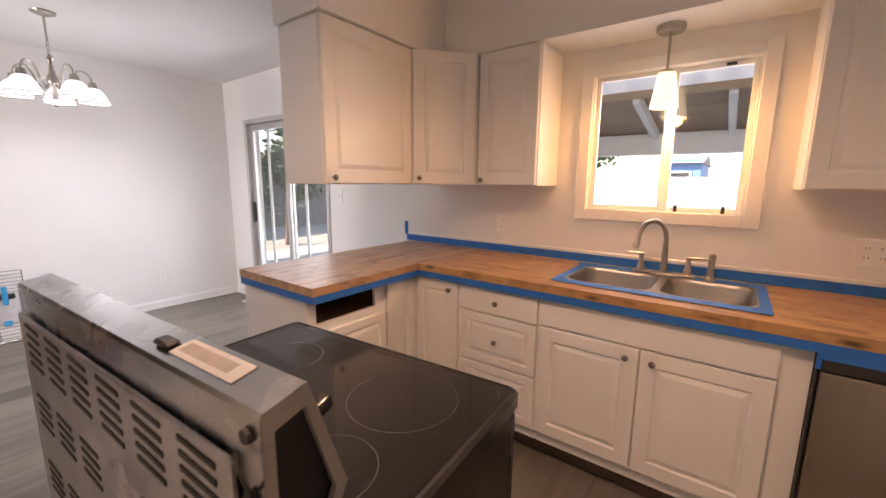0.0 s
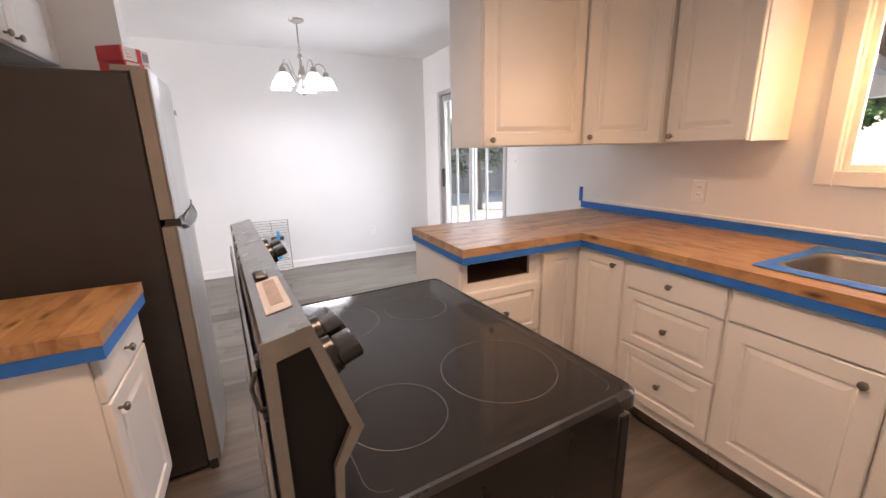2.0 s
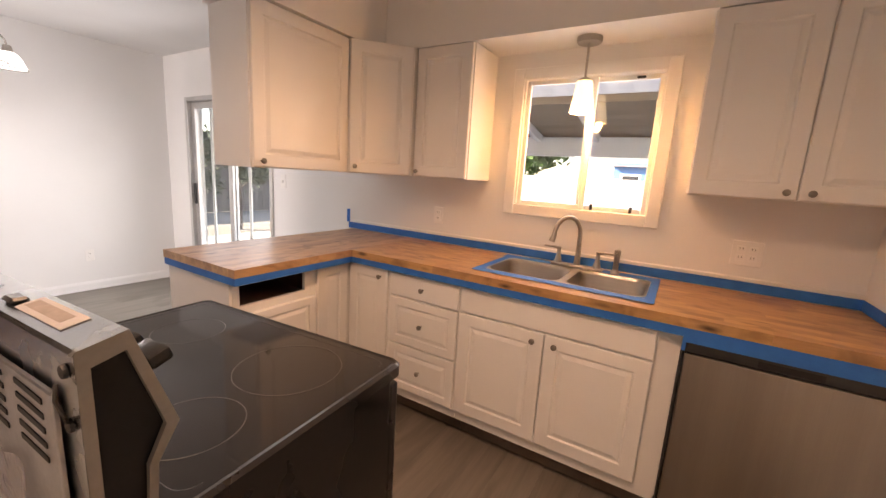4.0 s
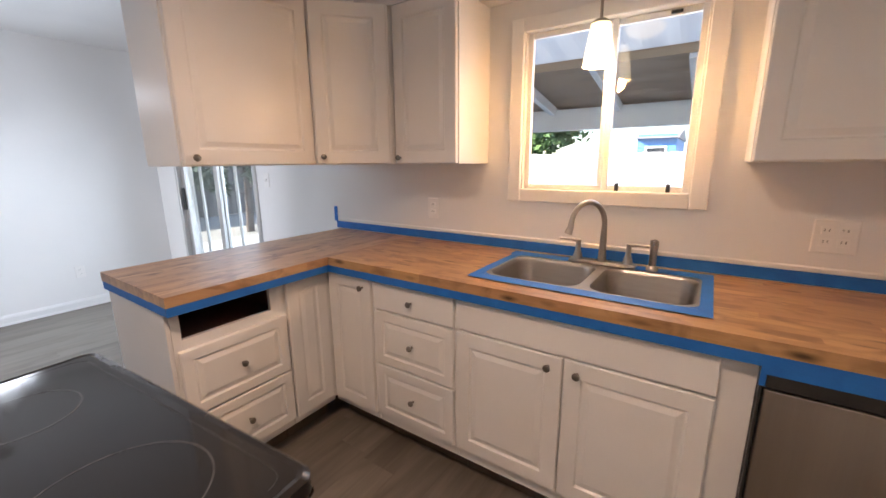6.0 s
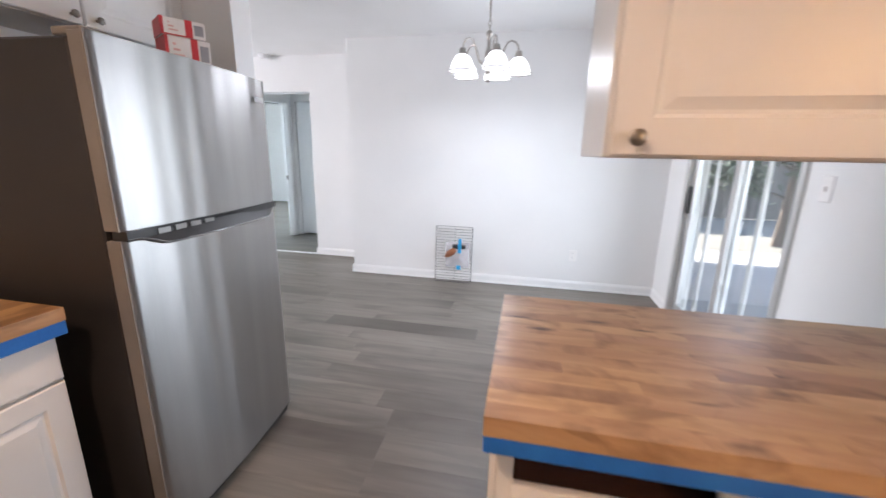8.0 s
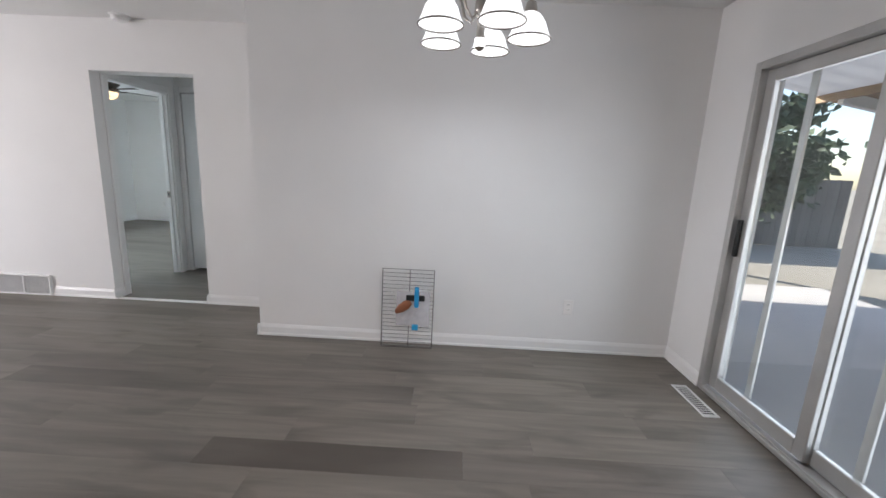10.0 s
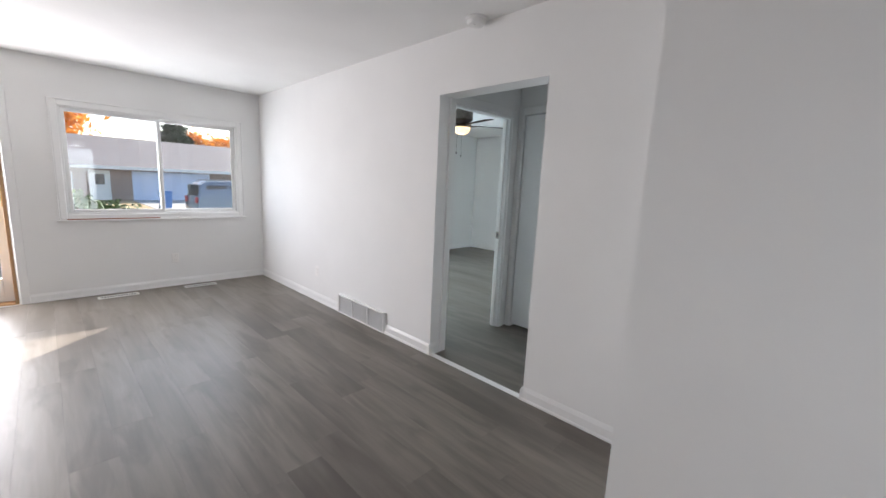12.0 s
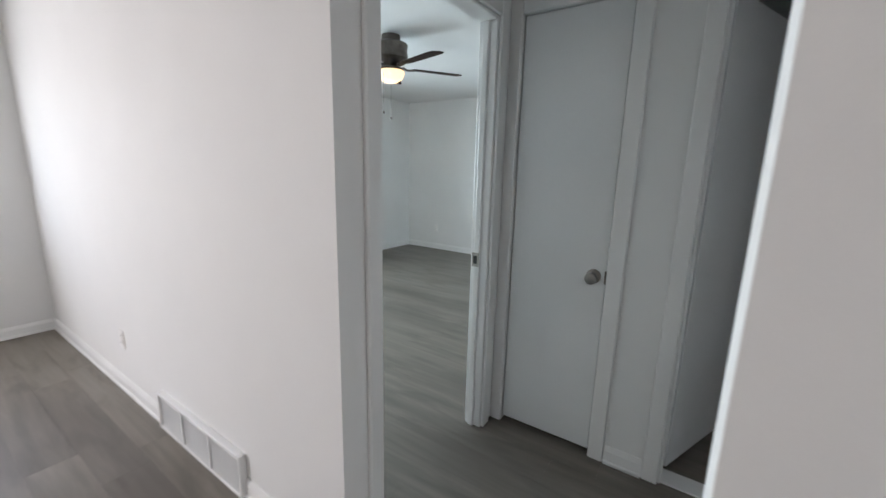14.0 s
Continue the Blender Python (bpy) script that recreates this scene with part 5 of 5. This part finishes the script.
def ceiling_fan():
    f = thing("ceiling_fan", "dark-bladed hugger ceiling fan with a lit bowl", "ceiling fan", pose(-7.30, -4.06, -0.045, 0, 0, -17.4))
    part("motor", lathe(bmesh.new(), [(0.0, CZ + 0.045), (0.078, CZ + 0.045), (0.080, CZ - 0.012), (0.132, CZ - 0.018), (0.144, CZ - 0.03), (0.136, CZ - 0.085), (0.142, CZ - 0.10), (0.142, CZ - 0.135), (0.10, CZ - 0.175), (0.07, CZ - 0.20), (0.07, CZ - 0.215), (0.0, CZ - 0.215)]), FANM, f, smooth=True)
    part("light_bowl", lathe(bmesh.new(), [(0.115, CZ - 0.232), (0.115, CZ - 0.255), (0.098, CZ - 0.295), (0.06, CZ - 0.322), (0.0, CZ - 0.332)]), SHADE_F, f, "glowing amber glass bowl", smooth=True)
    part("bowl_rim", lathe(bmesh.new(), [(0.0, CZ - 0.215), (0.11, CZ - 0.215), (0.122, CZ - 0.225), (0.122, CZ - 0.235), (0.0, CZ - 0.235)]), FANM, f, smooth=True)
    for i in range(5):
        a = pose(0, 0, CZ - 0.195, 0, 0, 72 * i + 20)
        br = part("blade_bracket", tube(bmesh.new(), [(0.10, 0, 0.0), (0.15, 0, -0.02), (0.21, 0, -0.012)], 0.009, 8), FANM, f, "", a)
        bl = bmesh.new()
        out = [(0.19, -0.045), (0.24, -0.058), (0.60, -0.068), (0.635, -0.055), (0.645, 0.0), (0.635, 0.055), (0.60, 0.068), (0.24, 0.058), (0.19, 0.045)]
        lo = [bl.verts.new((x, y, -0.012 + 0.13 * y)) for x, y in out]
        hi = [bl.verts.new((x, y, -0.005 + 0.13 * y)) for x, y in out]
        bl.faces.new(lo[::-1]), bl.faces.new(hi)
        for k in range(len(out)):
            bl.faces.new((lo[k], lo[(k + 1) % len(out)], hi[(k + 1) % len(out)], hi[k]))
        part("blade", bl, BLADE, br, "dark walnut blade")
    for x, y, z in ((0.10, 0.05, 1.86), (-0.06, -0.10, 1.84)):
        ch = part("pull_chain", tube(bmesh.new(), [(x, y, CZ - 0.225), (x, y, z)], 0.0012, 5), FANM, f)
        part("fob", lathe(bmesh.new(), [(0.0, 0.012), (0.006, 0.008), (0.008, -0.010), (0.0, -0.014)], (x, y, z), 10), FANM, ch, "dark chain fob")


build_worktops(), sink(), faucet(), dishwasher(), range_cooker(), fridge(), side_unit()
carton(pose(-1.945, -0.172, 1.6335, 0, 0, 150), 0.140, 0.11, 0.088, "white and red carton on the refrigerator")
carton(pose(-1.938, -0.176, 1.7225, 0, 0, 147), 0.135, 0.11, 0.056, "small white and red carton stacked on another")
pendant(), dome(), chandelier(), oven_rack(), registers(), smoke_alarm(), ceiling_fan()


# ---- outdoors ----
def terrain():
    """One sheet: level round the house, rising past the street."""
    bm = bmesh.new()
    xs = [-900, -300, -120, -60, -40, -30, -20, -14, -8, -3, 2, 8, 16, 30, 60, 120, 300, 900]
    ys = [-900, -300, -120, -70, -50, -42, -36, -31, -27, -24, -20.5, -14.5, -10, -7, -3, 0, 3, 7, 12, 20, 40, 90, 250, 900]

    def height(y):
        if y > -8:
            return -0.25
        return -0.25 - min(0.45, (-8 - y) * 0.07)

    grid = [[bm.verts.new((x, y, height(y))) for x in xs] for y in ys]
    for a, b in zip(grid, grid[1:]):
        for i in range(len(xs) - 1):
            bm.faces.new((a[i], a[i + 1], b[i + 1], b[i]))
    return structure("ground", bm, LAWN, "dry yellowed lawn")


terrain()
structure("road", cuboid(-200, 200, -21.0, -14.6, -0.80, -0.685), ASPH, "grey asphalt street")
for y0, y1 in ((-21.18, -21.0), (-14.6, -14.42)):
    structure("kerb", cuboid(-200, 200, y0, y1, -0.80, -0.58, bevel=0.02), CONC, "concrete kerb")
structure("pavement", cuboid(-200, 200, -13.4, -12.2, -0.70, -0.535), CONC, "concrete sidewalk")
structure("driveway", cuboid(-12.9, -7.6, -36.0, -21.2, -0.80, -0.665), CONC, "concrete driveway")
structure("lawn_opposite", cuboid(-7.55, 60, -36.0, -21.2, -0.80, -0.672), TANLAWN, "tan autumn lawn across the street")
# West end stretched: its grey stands in for house shade on the lawn.
structure("patio", cuboid(-7.4, 3.0, 2.51, 5.9, -0.24, -0.06), CONC, "concrete patio slab, west end greyed in for shaded ground")


def patio_cover():
    c = thing("patio_cover", "white timber patio cover with plywood and corrugated roof", "patio cover")

    def roof_z(y):
        return 2.46 - 0.18 * (y - 2.5)

    for x, w in ((-4.95, 0.05), (-2.6, 0.05), (2.6, 0.05)):
        part("post", cuboid(x - w, x + w, 5.25, 5.35, -0.06, 1.70, bevel=0.006), WHITEP, c)
    part("header", cuboid(-6.0, 3.0, 5.22, 5.38, 1.70, 1.93, bevel=0.006), WHITEP, c)
    part("ledger", cuboid(-6.0, 3.0, 2.505, 2.55, 2.30, 2.43), WHITEP, c)
    slope = -math.degrees(math.atan(0.18))
    for k in range(-8, 5):
        part("rafter", cuboid(-0.03, 0.03, -0.66, 0.66, -0.10, -0.002, bevel=0.004), WHITEP, c, "", pose(0.71 * k - 0.02, 4.74, roof_z(4.74), slope, 0, 0))
    part("plywood_deck", cuboid(-6.0, 3.0, -0.70, 0.70, 0.0, 0.015), PLY, c, "bare brown plywood", pose(0, 4.78, roof_z(4.78), slope, 0, 0))
    bm = bmesh.new()
    n = 220
    rows = []
    for yy in (2.52, 4.12):
        rows.append([bm.verts.new((-6.0 + 9.0 * i / n, yy, roof_z(yy) + 0.02 + 0.005 * math.sin(i * 1.1))) for i in range(n + 1)])
    for i in range(n):
        bm.faces.new((rows[0][i], rows[0][i + 1], rows[1][i + 1], rows[1][i]))
    part("corrugated_sheet", bm, CORR, c, "white corrugated sheet")
    part("cross_batten", cuboid(-6.0, 3.0, 4.07, 4.11, roof_z(4.09) - 0.06, roof_z(4.09) - 0.002), PLY, c)


patio_cover()


def fence():
    f = thing("back_fence", "pale weathered board fence across the yard", "fence")
    rng = random.Random(2)
    me = mesh_of("board", cuboid(0, 0.142, -0.01, 0.01, 0, 1.78, bevel=0.004), FENCE)
    x = -5.0
    while x < 12.0:
        part("board", me, None, f, "", pose(x, 11.0 + rng.uniform(-0.004, 0.004), -0.25 + rng.uniform(-0.012, 0.012)))
        x += 0.15
    for z in (0.15, 1.2):
        part("rail", cuboid(-5, 12, 11.015, 11.06, z, z + 0.09), FENCE, f)
    for px in range(-5, 13, 3):
        part("post", cuboid(px, px + 0.09, 11.06, 11.15, -0.25, 1.6), FENCE, f)
    # Added to fill a dark band; its shaded face is in the colour.
    w = thing("side_fence", "weathered board fence along the side yard, darkened as in shade", "fence")
    me = mesh_of("board", cuboid(-0.01, 0.01, 0, 0.142, 0, 1.80, bevel=0.004), FENCE_SHADED)
    for i in range(74):
        part("board", me, None, w, "", pose(-12.6 + rng.uniform(-0.004, 0.004), 0.2 + i * 0.146, -0.25 + rng.uniform(-0.015, 0.015)))
    for z in (0.15, 1.2):
        part("rail", cuboid(-12.66, -12.615, 0.2, 11.0, z, z + 0.09), FENCE_SHADED, w)


def tree(name, label, at, height, spread, trunk_h, leaf, n, seed, conifer=False, size=0.22):
    rng = random.Random(seed)
    t = thing(name, label, "tree", pose(*at))
    bm = bmesh.new()
    tube(bm, [(0, 0, -0.3), (0.04, 0.02, trunk_h * 0.5), (0.0, 0.05, trunk_h), (0.05, 0, height * 0.8)], [height * 0.032, height * 0.026, height * 0.02, height * 0.005], 9)
    tips = []
    limbs = 16 if not conifer else 30
    for i in range(limbs):
        a = rng.uniform(0, 6.283)
        f = rng.random()
        z0 = trunk_h * 0.75 + f * (height * 0.85 - trunk_h * 0.75)
        reach = spread * ((1.05 - f) if conifer else (0.55 + 0.45 * math.sin(math.pi * (0.25 + 0.65 * f)))) * rng.uniform(0.65, 1.1)
        rise = -0.15 * reach if conifer else rng.uniform(0.25, 0.7) * reach
        p1 = Vector((math.cos(a) * reach * 0.5, math.sin(a) * reach * 0.5, z0 + rise * 0.45))
        p2 = Vector((math.cos(a) * reach, math.sin(a) * reach, z0 + rise))
        tube(bm, [(0, 0, z0), p1, p2], [height * 0.010, height * 0.006, height * 0.002], 5)
        tips += [p1.lerp(p2, k) for k in (0.0, 0.35, 0.7, 1.0)]
    tips += [Vector((0.05, 0, height * k)) for k in (0.8, 0.9, 0.97)]
    part("trunk", bm, BARK, t, "rough grey-brown bark", smooth=True)
    verts, faces = [], []
    for i in range(n):
        c = rng.choice(tips) + Vector((rng.gauss(0, 1), rng.gauss(0, 1), rng.gauss(0, 0.8))) * spread * (0.07 if conifer else 0.13)
        u = Vector((rng.gauss(0, 1), rng.gauss(0, 1), rng.gauss(0, 1))).normalized()
        w = u.orthogonal().normalized()
        s = size * rng.uniform(0.5, 1.2)
        k = len(verts)
        verts += [c - u * s, c + w * s * 0.45, c + u * s, c - w * s * 0.45 + u.cross(w) * s * 0.3]
        faces += [(k, k + 1, k + 2), (k, k + 2, k + 3)]
    me = bpy.data.meshes.new("crown")
    me.from_pydata(verts, [], faces)
    me.materials.append(leaf)
    tagged(part("crown", me, None, t), kind="stuff")
    return t


def shrub(at, r, leaf, seed, label):
    rng = random.Random(seed)
    t = thing("shrub", label, "shrub", pose(*at))
    bm = bmesh.new()
    for i in range(9):
        a = i * 0.7
        tube(bm, [(0, 0, -0.1), (math.cos(a) * r * 0.4, math.sin(a) * r * 0.4, r * 0.4), (math.cos(a) * r * 0.6, math.sin(a) * r * 0.6, r * 0.65)], [0.03, 0.02, 0.006], 5)
    part("stems", bm, BARK, t)
    verts, faces = [], []
    for i in range(5200):
        d = Vector((rng.gauss(0, 1), rng.gauss(0, 1), abs(rng.gauss(0, 1)))).normalized()
        c = d * r * rng.uniform(0.55, 1.08) * (1 + 0.15 * math.sin(5 * d.x + 3 * d.y))
        u = Vector((rng.gauss(0, 1), rng.gauss(0, 1), rng.gauss(0, 1))).normalized()
        w = u.orthogonal().normalized()
        s = 0.085 * rng.uniform(0.6, 1.2)
        k = len(verts)
        verts += [c - u * s, c + w * s * 0.5, c + u * s, c - w * s * 0.5]
        faces.append((k, k + 1, k + 2, k + 3))
    me = bpy.data.meshes.new("foliage")
    me.from_pydata(verts, [], faces)
    me.materials.append(leaf)
    tagged(part("foliage", me, None, t), kind="stuff")


def house_opposite():
    h = thing("house", "low brown brick ranch house with pale garage door", "house", pose(0, -36.0, -0.72))
    part("wall", cuboid(-26.0, 4.0, -9.0, 0.0, -1.2, 2.35), BRICKM, h, "brown brick wall")
    roof = bmesh.new()
    prism(roof, [(0.75, 2.22), (0.75, 2.36), (-4.5, 4.6), (-9.75, 2.36), (-9.75, 2.22)], -26.6, 4.6)
    part("roof", roof, SHINGLE, h, "brown shingle roof")
    part("fascia", cuboid(-26.6, 4.6, 0.752, 0.79, 2.16, 2.37), WHITEP, h)
    g = part("garage_door", cuboid(-12.6, -7.7, 0.004, 0.05, 0.0, 2.1), GARAGE, h, "pale blue-white garage door")
    for i in range(4):
        part("door_panel", cuboid(-12.55, -7.75, 0.051, 0.066, 0.03 + i * 0.52, 0.50 + i * 0.52, bevel=0.012), GARAGE, g)
    d = part("door", cuboid(-6.5, -5.4, 0.004, 0.05, 0.0, 2.05), WHITEP, h, "white front door")
    part("door_pane", cuboid(-6.2, -5.7, 0.051, 0.06, 1.1, 1.8), CARGLASS, d)
    for x0, x1 in ((-4.6, -2.6), (-1.2, 0.8), (-18.0, -16.0)):
        w = part("window", ring(bmesh.new(), x0, x1, 0.004, 0.07, 0.75, 1.9, 0.10), WHITEP, h)
        part("window_pane", cuboid(x0 + 0.1, x1 - 0.1, 0.005, 0.02, 0.85, 1.8), CARGLASS, w)
        part("muntin", cuboid((x0 + x1) / 2 - 0.03, (x0 + x1) / 2 + 0.03, 0.021, 0.06, 0.85, 1.8), WHITEP, w)


def car():
    c = thing("parked_car", "grey parked sport utility car at the kerb", "car", pose(-10.0, -20.0, -0.683, 0, 0, 92))
    side = [(-2.35, 0.35), (-2.38, 0.75), (-2.30, 1.05), (-2.18, 1.62), (-1.95, 1.76), (0.35, 1.78), (0.62, 1.70), (1.25, 1.10), (2.15, 0.98), (2.36, 0.80), (2.38, 0.38)]
    bm = bmesh.new()
    rows = []
    for x, k in ((-0.92, 0.96), (-0.86, 1.0), (0.86, 1.0), (0.92, 0.96)):
        rows.append([bm.verts.new((x * (0.86 if z > 1.2 else 1.0), y * (0.99 if k < 1 else 1.0), 0.35 + (z - 0.35) * k)) for y, z in side])
    for a, b in zip(rows, rows[1:]):
        for i in range(len(side) - 1):
            bm.faces.new((a[i], a[i + 1], b[i + 1], b[i]))
    bm.faces.new(rows[0]), bm.faces.new(rows[-1][::-1])
    part("body", bm, CARP, c, smooth=True)
    for s in (-1, 1):
        for y0, y1 in ((-2.0, -1.2), (-1.1, -0.25), (-0.15, 0.62)):
            part("side_window", cuboid(s * 0.815 - 0.012, s * 0.815 + 0.012, y0, y1, 1.12, 1.60, bevel=0.008), CARGLASS, c)
    part("rear_window", cuboid(-0.66, 0.66, -2.30, -2.24, 1.15, 1.60), CARGLASS, c)
    for s in (-1, 1):
        part("tail_lamp", cuboid(s * 0.72 - 0.1, s * 0.72 + 0.1, -2.39, -2.33, 0.85, 1.10), RED, c)
        part("roof_rail", tube(bmesh.new(), [(s * 0.62, -1.9, 1.80), (s * 0.62, 0.2, 1.82)], 0.03), STEEL, c)
        for y in (-1.45, 1.45):
            w = lathe(bmesh.new(), [(0.0, -0.11), (0.22, -0.11), (0.35, -0.09), (0.36, 0.0), (0.35, 0.09), (0.22, 0.11), (0.0, 0.11)], n=20)
            w.transform(pose(s * 0.82, y, 0.36, 0, 90, 0))
            wh = part("wheel", w, TYRE, c, smooth=True)
            rm = lathe(bmesh.new(), [(0.0, 0.115), (0.2, 0.115), (0.22, 0.10)], n=20)
            rm.transform(pose(s * 0.82, y, 0.36, 0, 90 * s, 0))
            part("rim", rm, STEEL, wh)


def bin_():
    b = thing("wheeled_bin", "blue wheeled bin standing on the driveway", "bin", pose(-7.9, -26.5, -0.663))
    bm = cuboid(-0.28, 0.28, -0.32, 0.32, 0.05, 0.98, bevel=0.03)
    for v in bm.verts:
        k = 0.82 + 0.18 * v.co.z
        v.co.x, v.co.y = v.co.x * k, v.co.y * k
    part("body", bm, TARP, b)
    part("lid", cuboid(-0.30, 0.30, -0.36, 0.34, 0.985, 1.04, bevel=0.02), TARP, b)
    for s in (-0.24, 0.24):
        w = lathe(bmesh.new(), [(0.0, -0.03), (0.12, -0.03), (0.12, 0.03), (0.0, 0.03)], n=14)
        w.transform(pose(s, -0.30, 0.12, 0, 90, 0))
        part("wheel", w, TYRE, b)


bin_()


def shed():
    s = thing("neighbour_house", "blue-sided neighbouring house beyond the fence", "house", pose(-2.4, 24.0, -0.25))
    part("wall", cuboid(-0.9, 0.9, 0, 6, 0, 2.9), TARP, s, "blue lap siding")
    r = prism(bmesh.new(), [(-0.5, 2.7), (3.0, 3.3), (6.5, 2.7)], -1.0, 1.0)
    part("roof", r, SHINGLE, s)
    w = part("window", ring(bmesh.new(), -0.5, 0.5, -0.06, 0.0, 1.4, 2.3, 0.08), WHITEP, s)
    part("window_pane", cuboid(-0.42, 0.42, -0.02, -0.01, 1.48, 2.22), CARGLASS, w)


fence(), house_opposite(), car(), shed()
tree("maple_tree", "orange autumn maple tree behind the house opposite", (-1.9, -50.0, -0.7), 14.5, 7.6, 3.0, LEAF_O, 34000, 11, size=0.32)
tree("conifer", "dark conifer behind the house opposite", (-13.6, -52.0, -0.7), 9.5, 3.4, 1.5, LEAF_D, 5000, 12, True, 0.30)
tree("maple_tree", "orange autumn tree far behind the roofs", (-18.5, -58.0, -0.7), 6.4, 4.0, 3.0, LEAF_O, 4000, 15, size=0.3)
tree("yard_tree", "green yard tree behind the patio", (-9.0, 5.7, -0.25), 3.1, 1.15, 1.15, LEAF_D, 5200, 16, size=0.11)
tree("yard_tree", "leafy tree at the back fence", (-5.2, 13.0, -0.25), 4.2, 1.9, 1.4, LEAF_G, 4000, 17, size=0.15)
tree("maple_tree", "orange autumn tree beyond the back fence", (-12.0, 22.0, -0.25), 6.0, 3.5, 2.0, LEAF_O, 4500, 18, size=0.22)
shrub((-3.6, -11.2, -0.44), 1.30, LEAF_G, 21, "round green shrub on the front lawn")
tagged(part("white_plank", cuboid(-0.45, 0.45, -0.05, 0.05, 0, 0.03, bevel=0.004), WHITEP, None, "", pose(-6.2, 4.5, -0.2, 0, 0, 126)), "white board lying on the patio", "plank")
lay_floor()
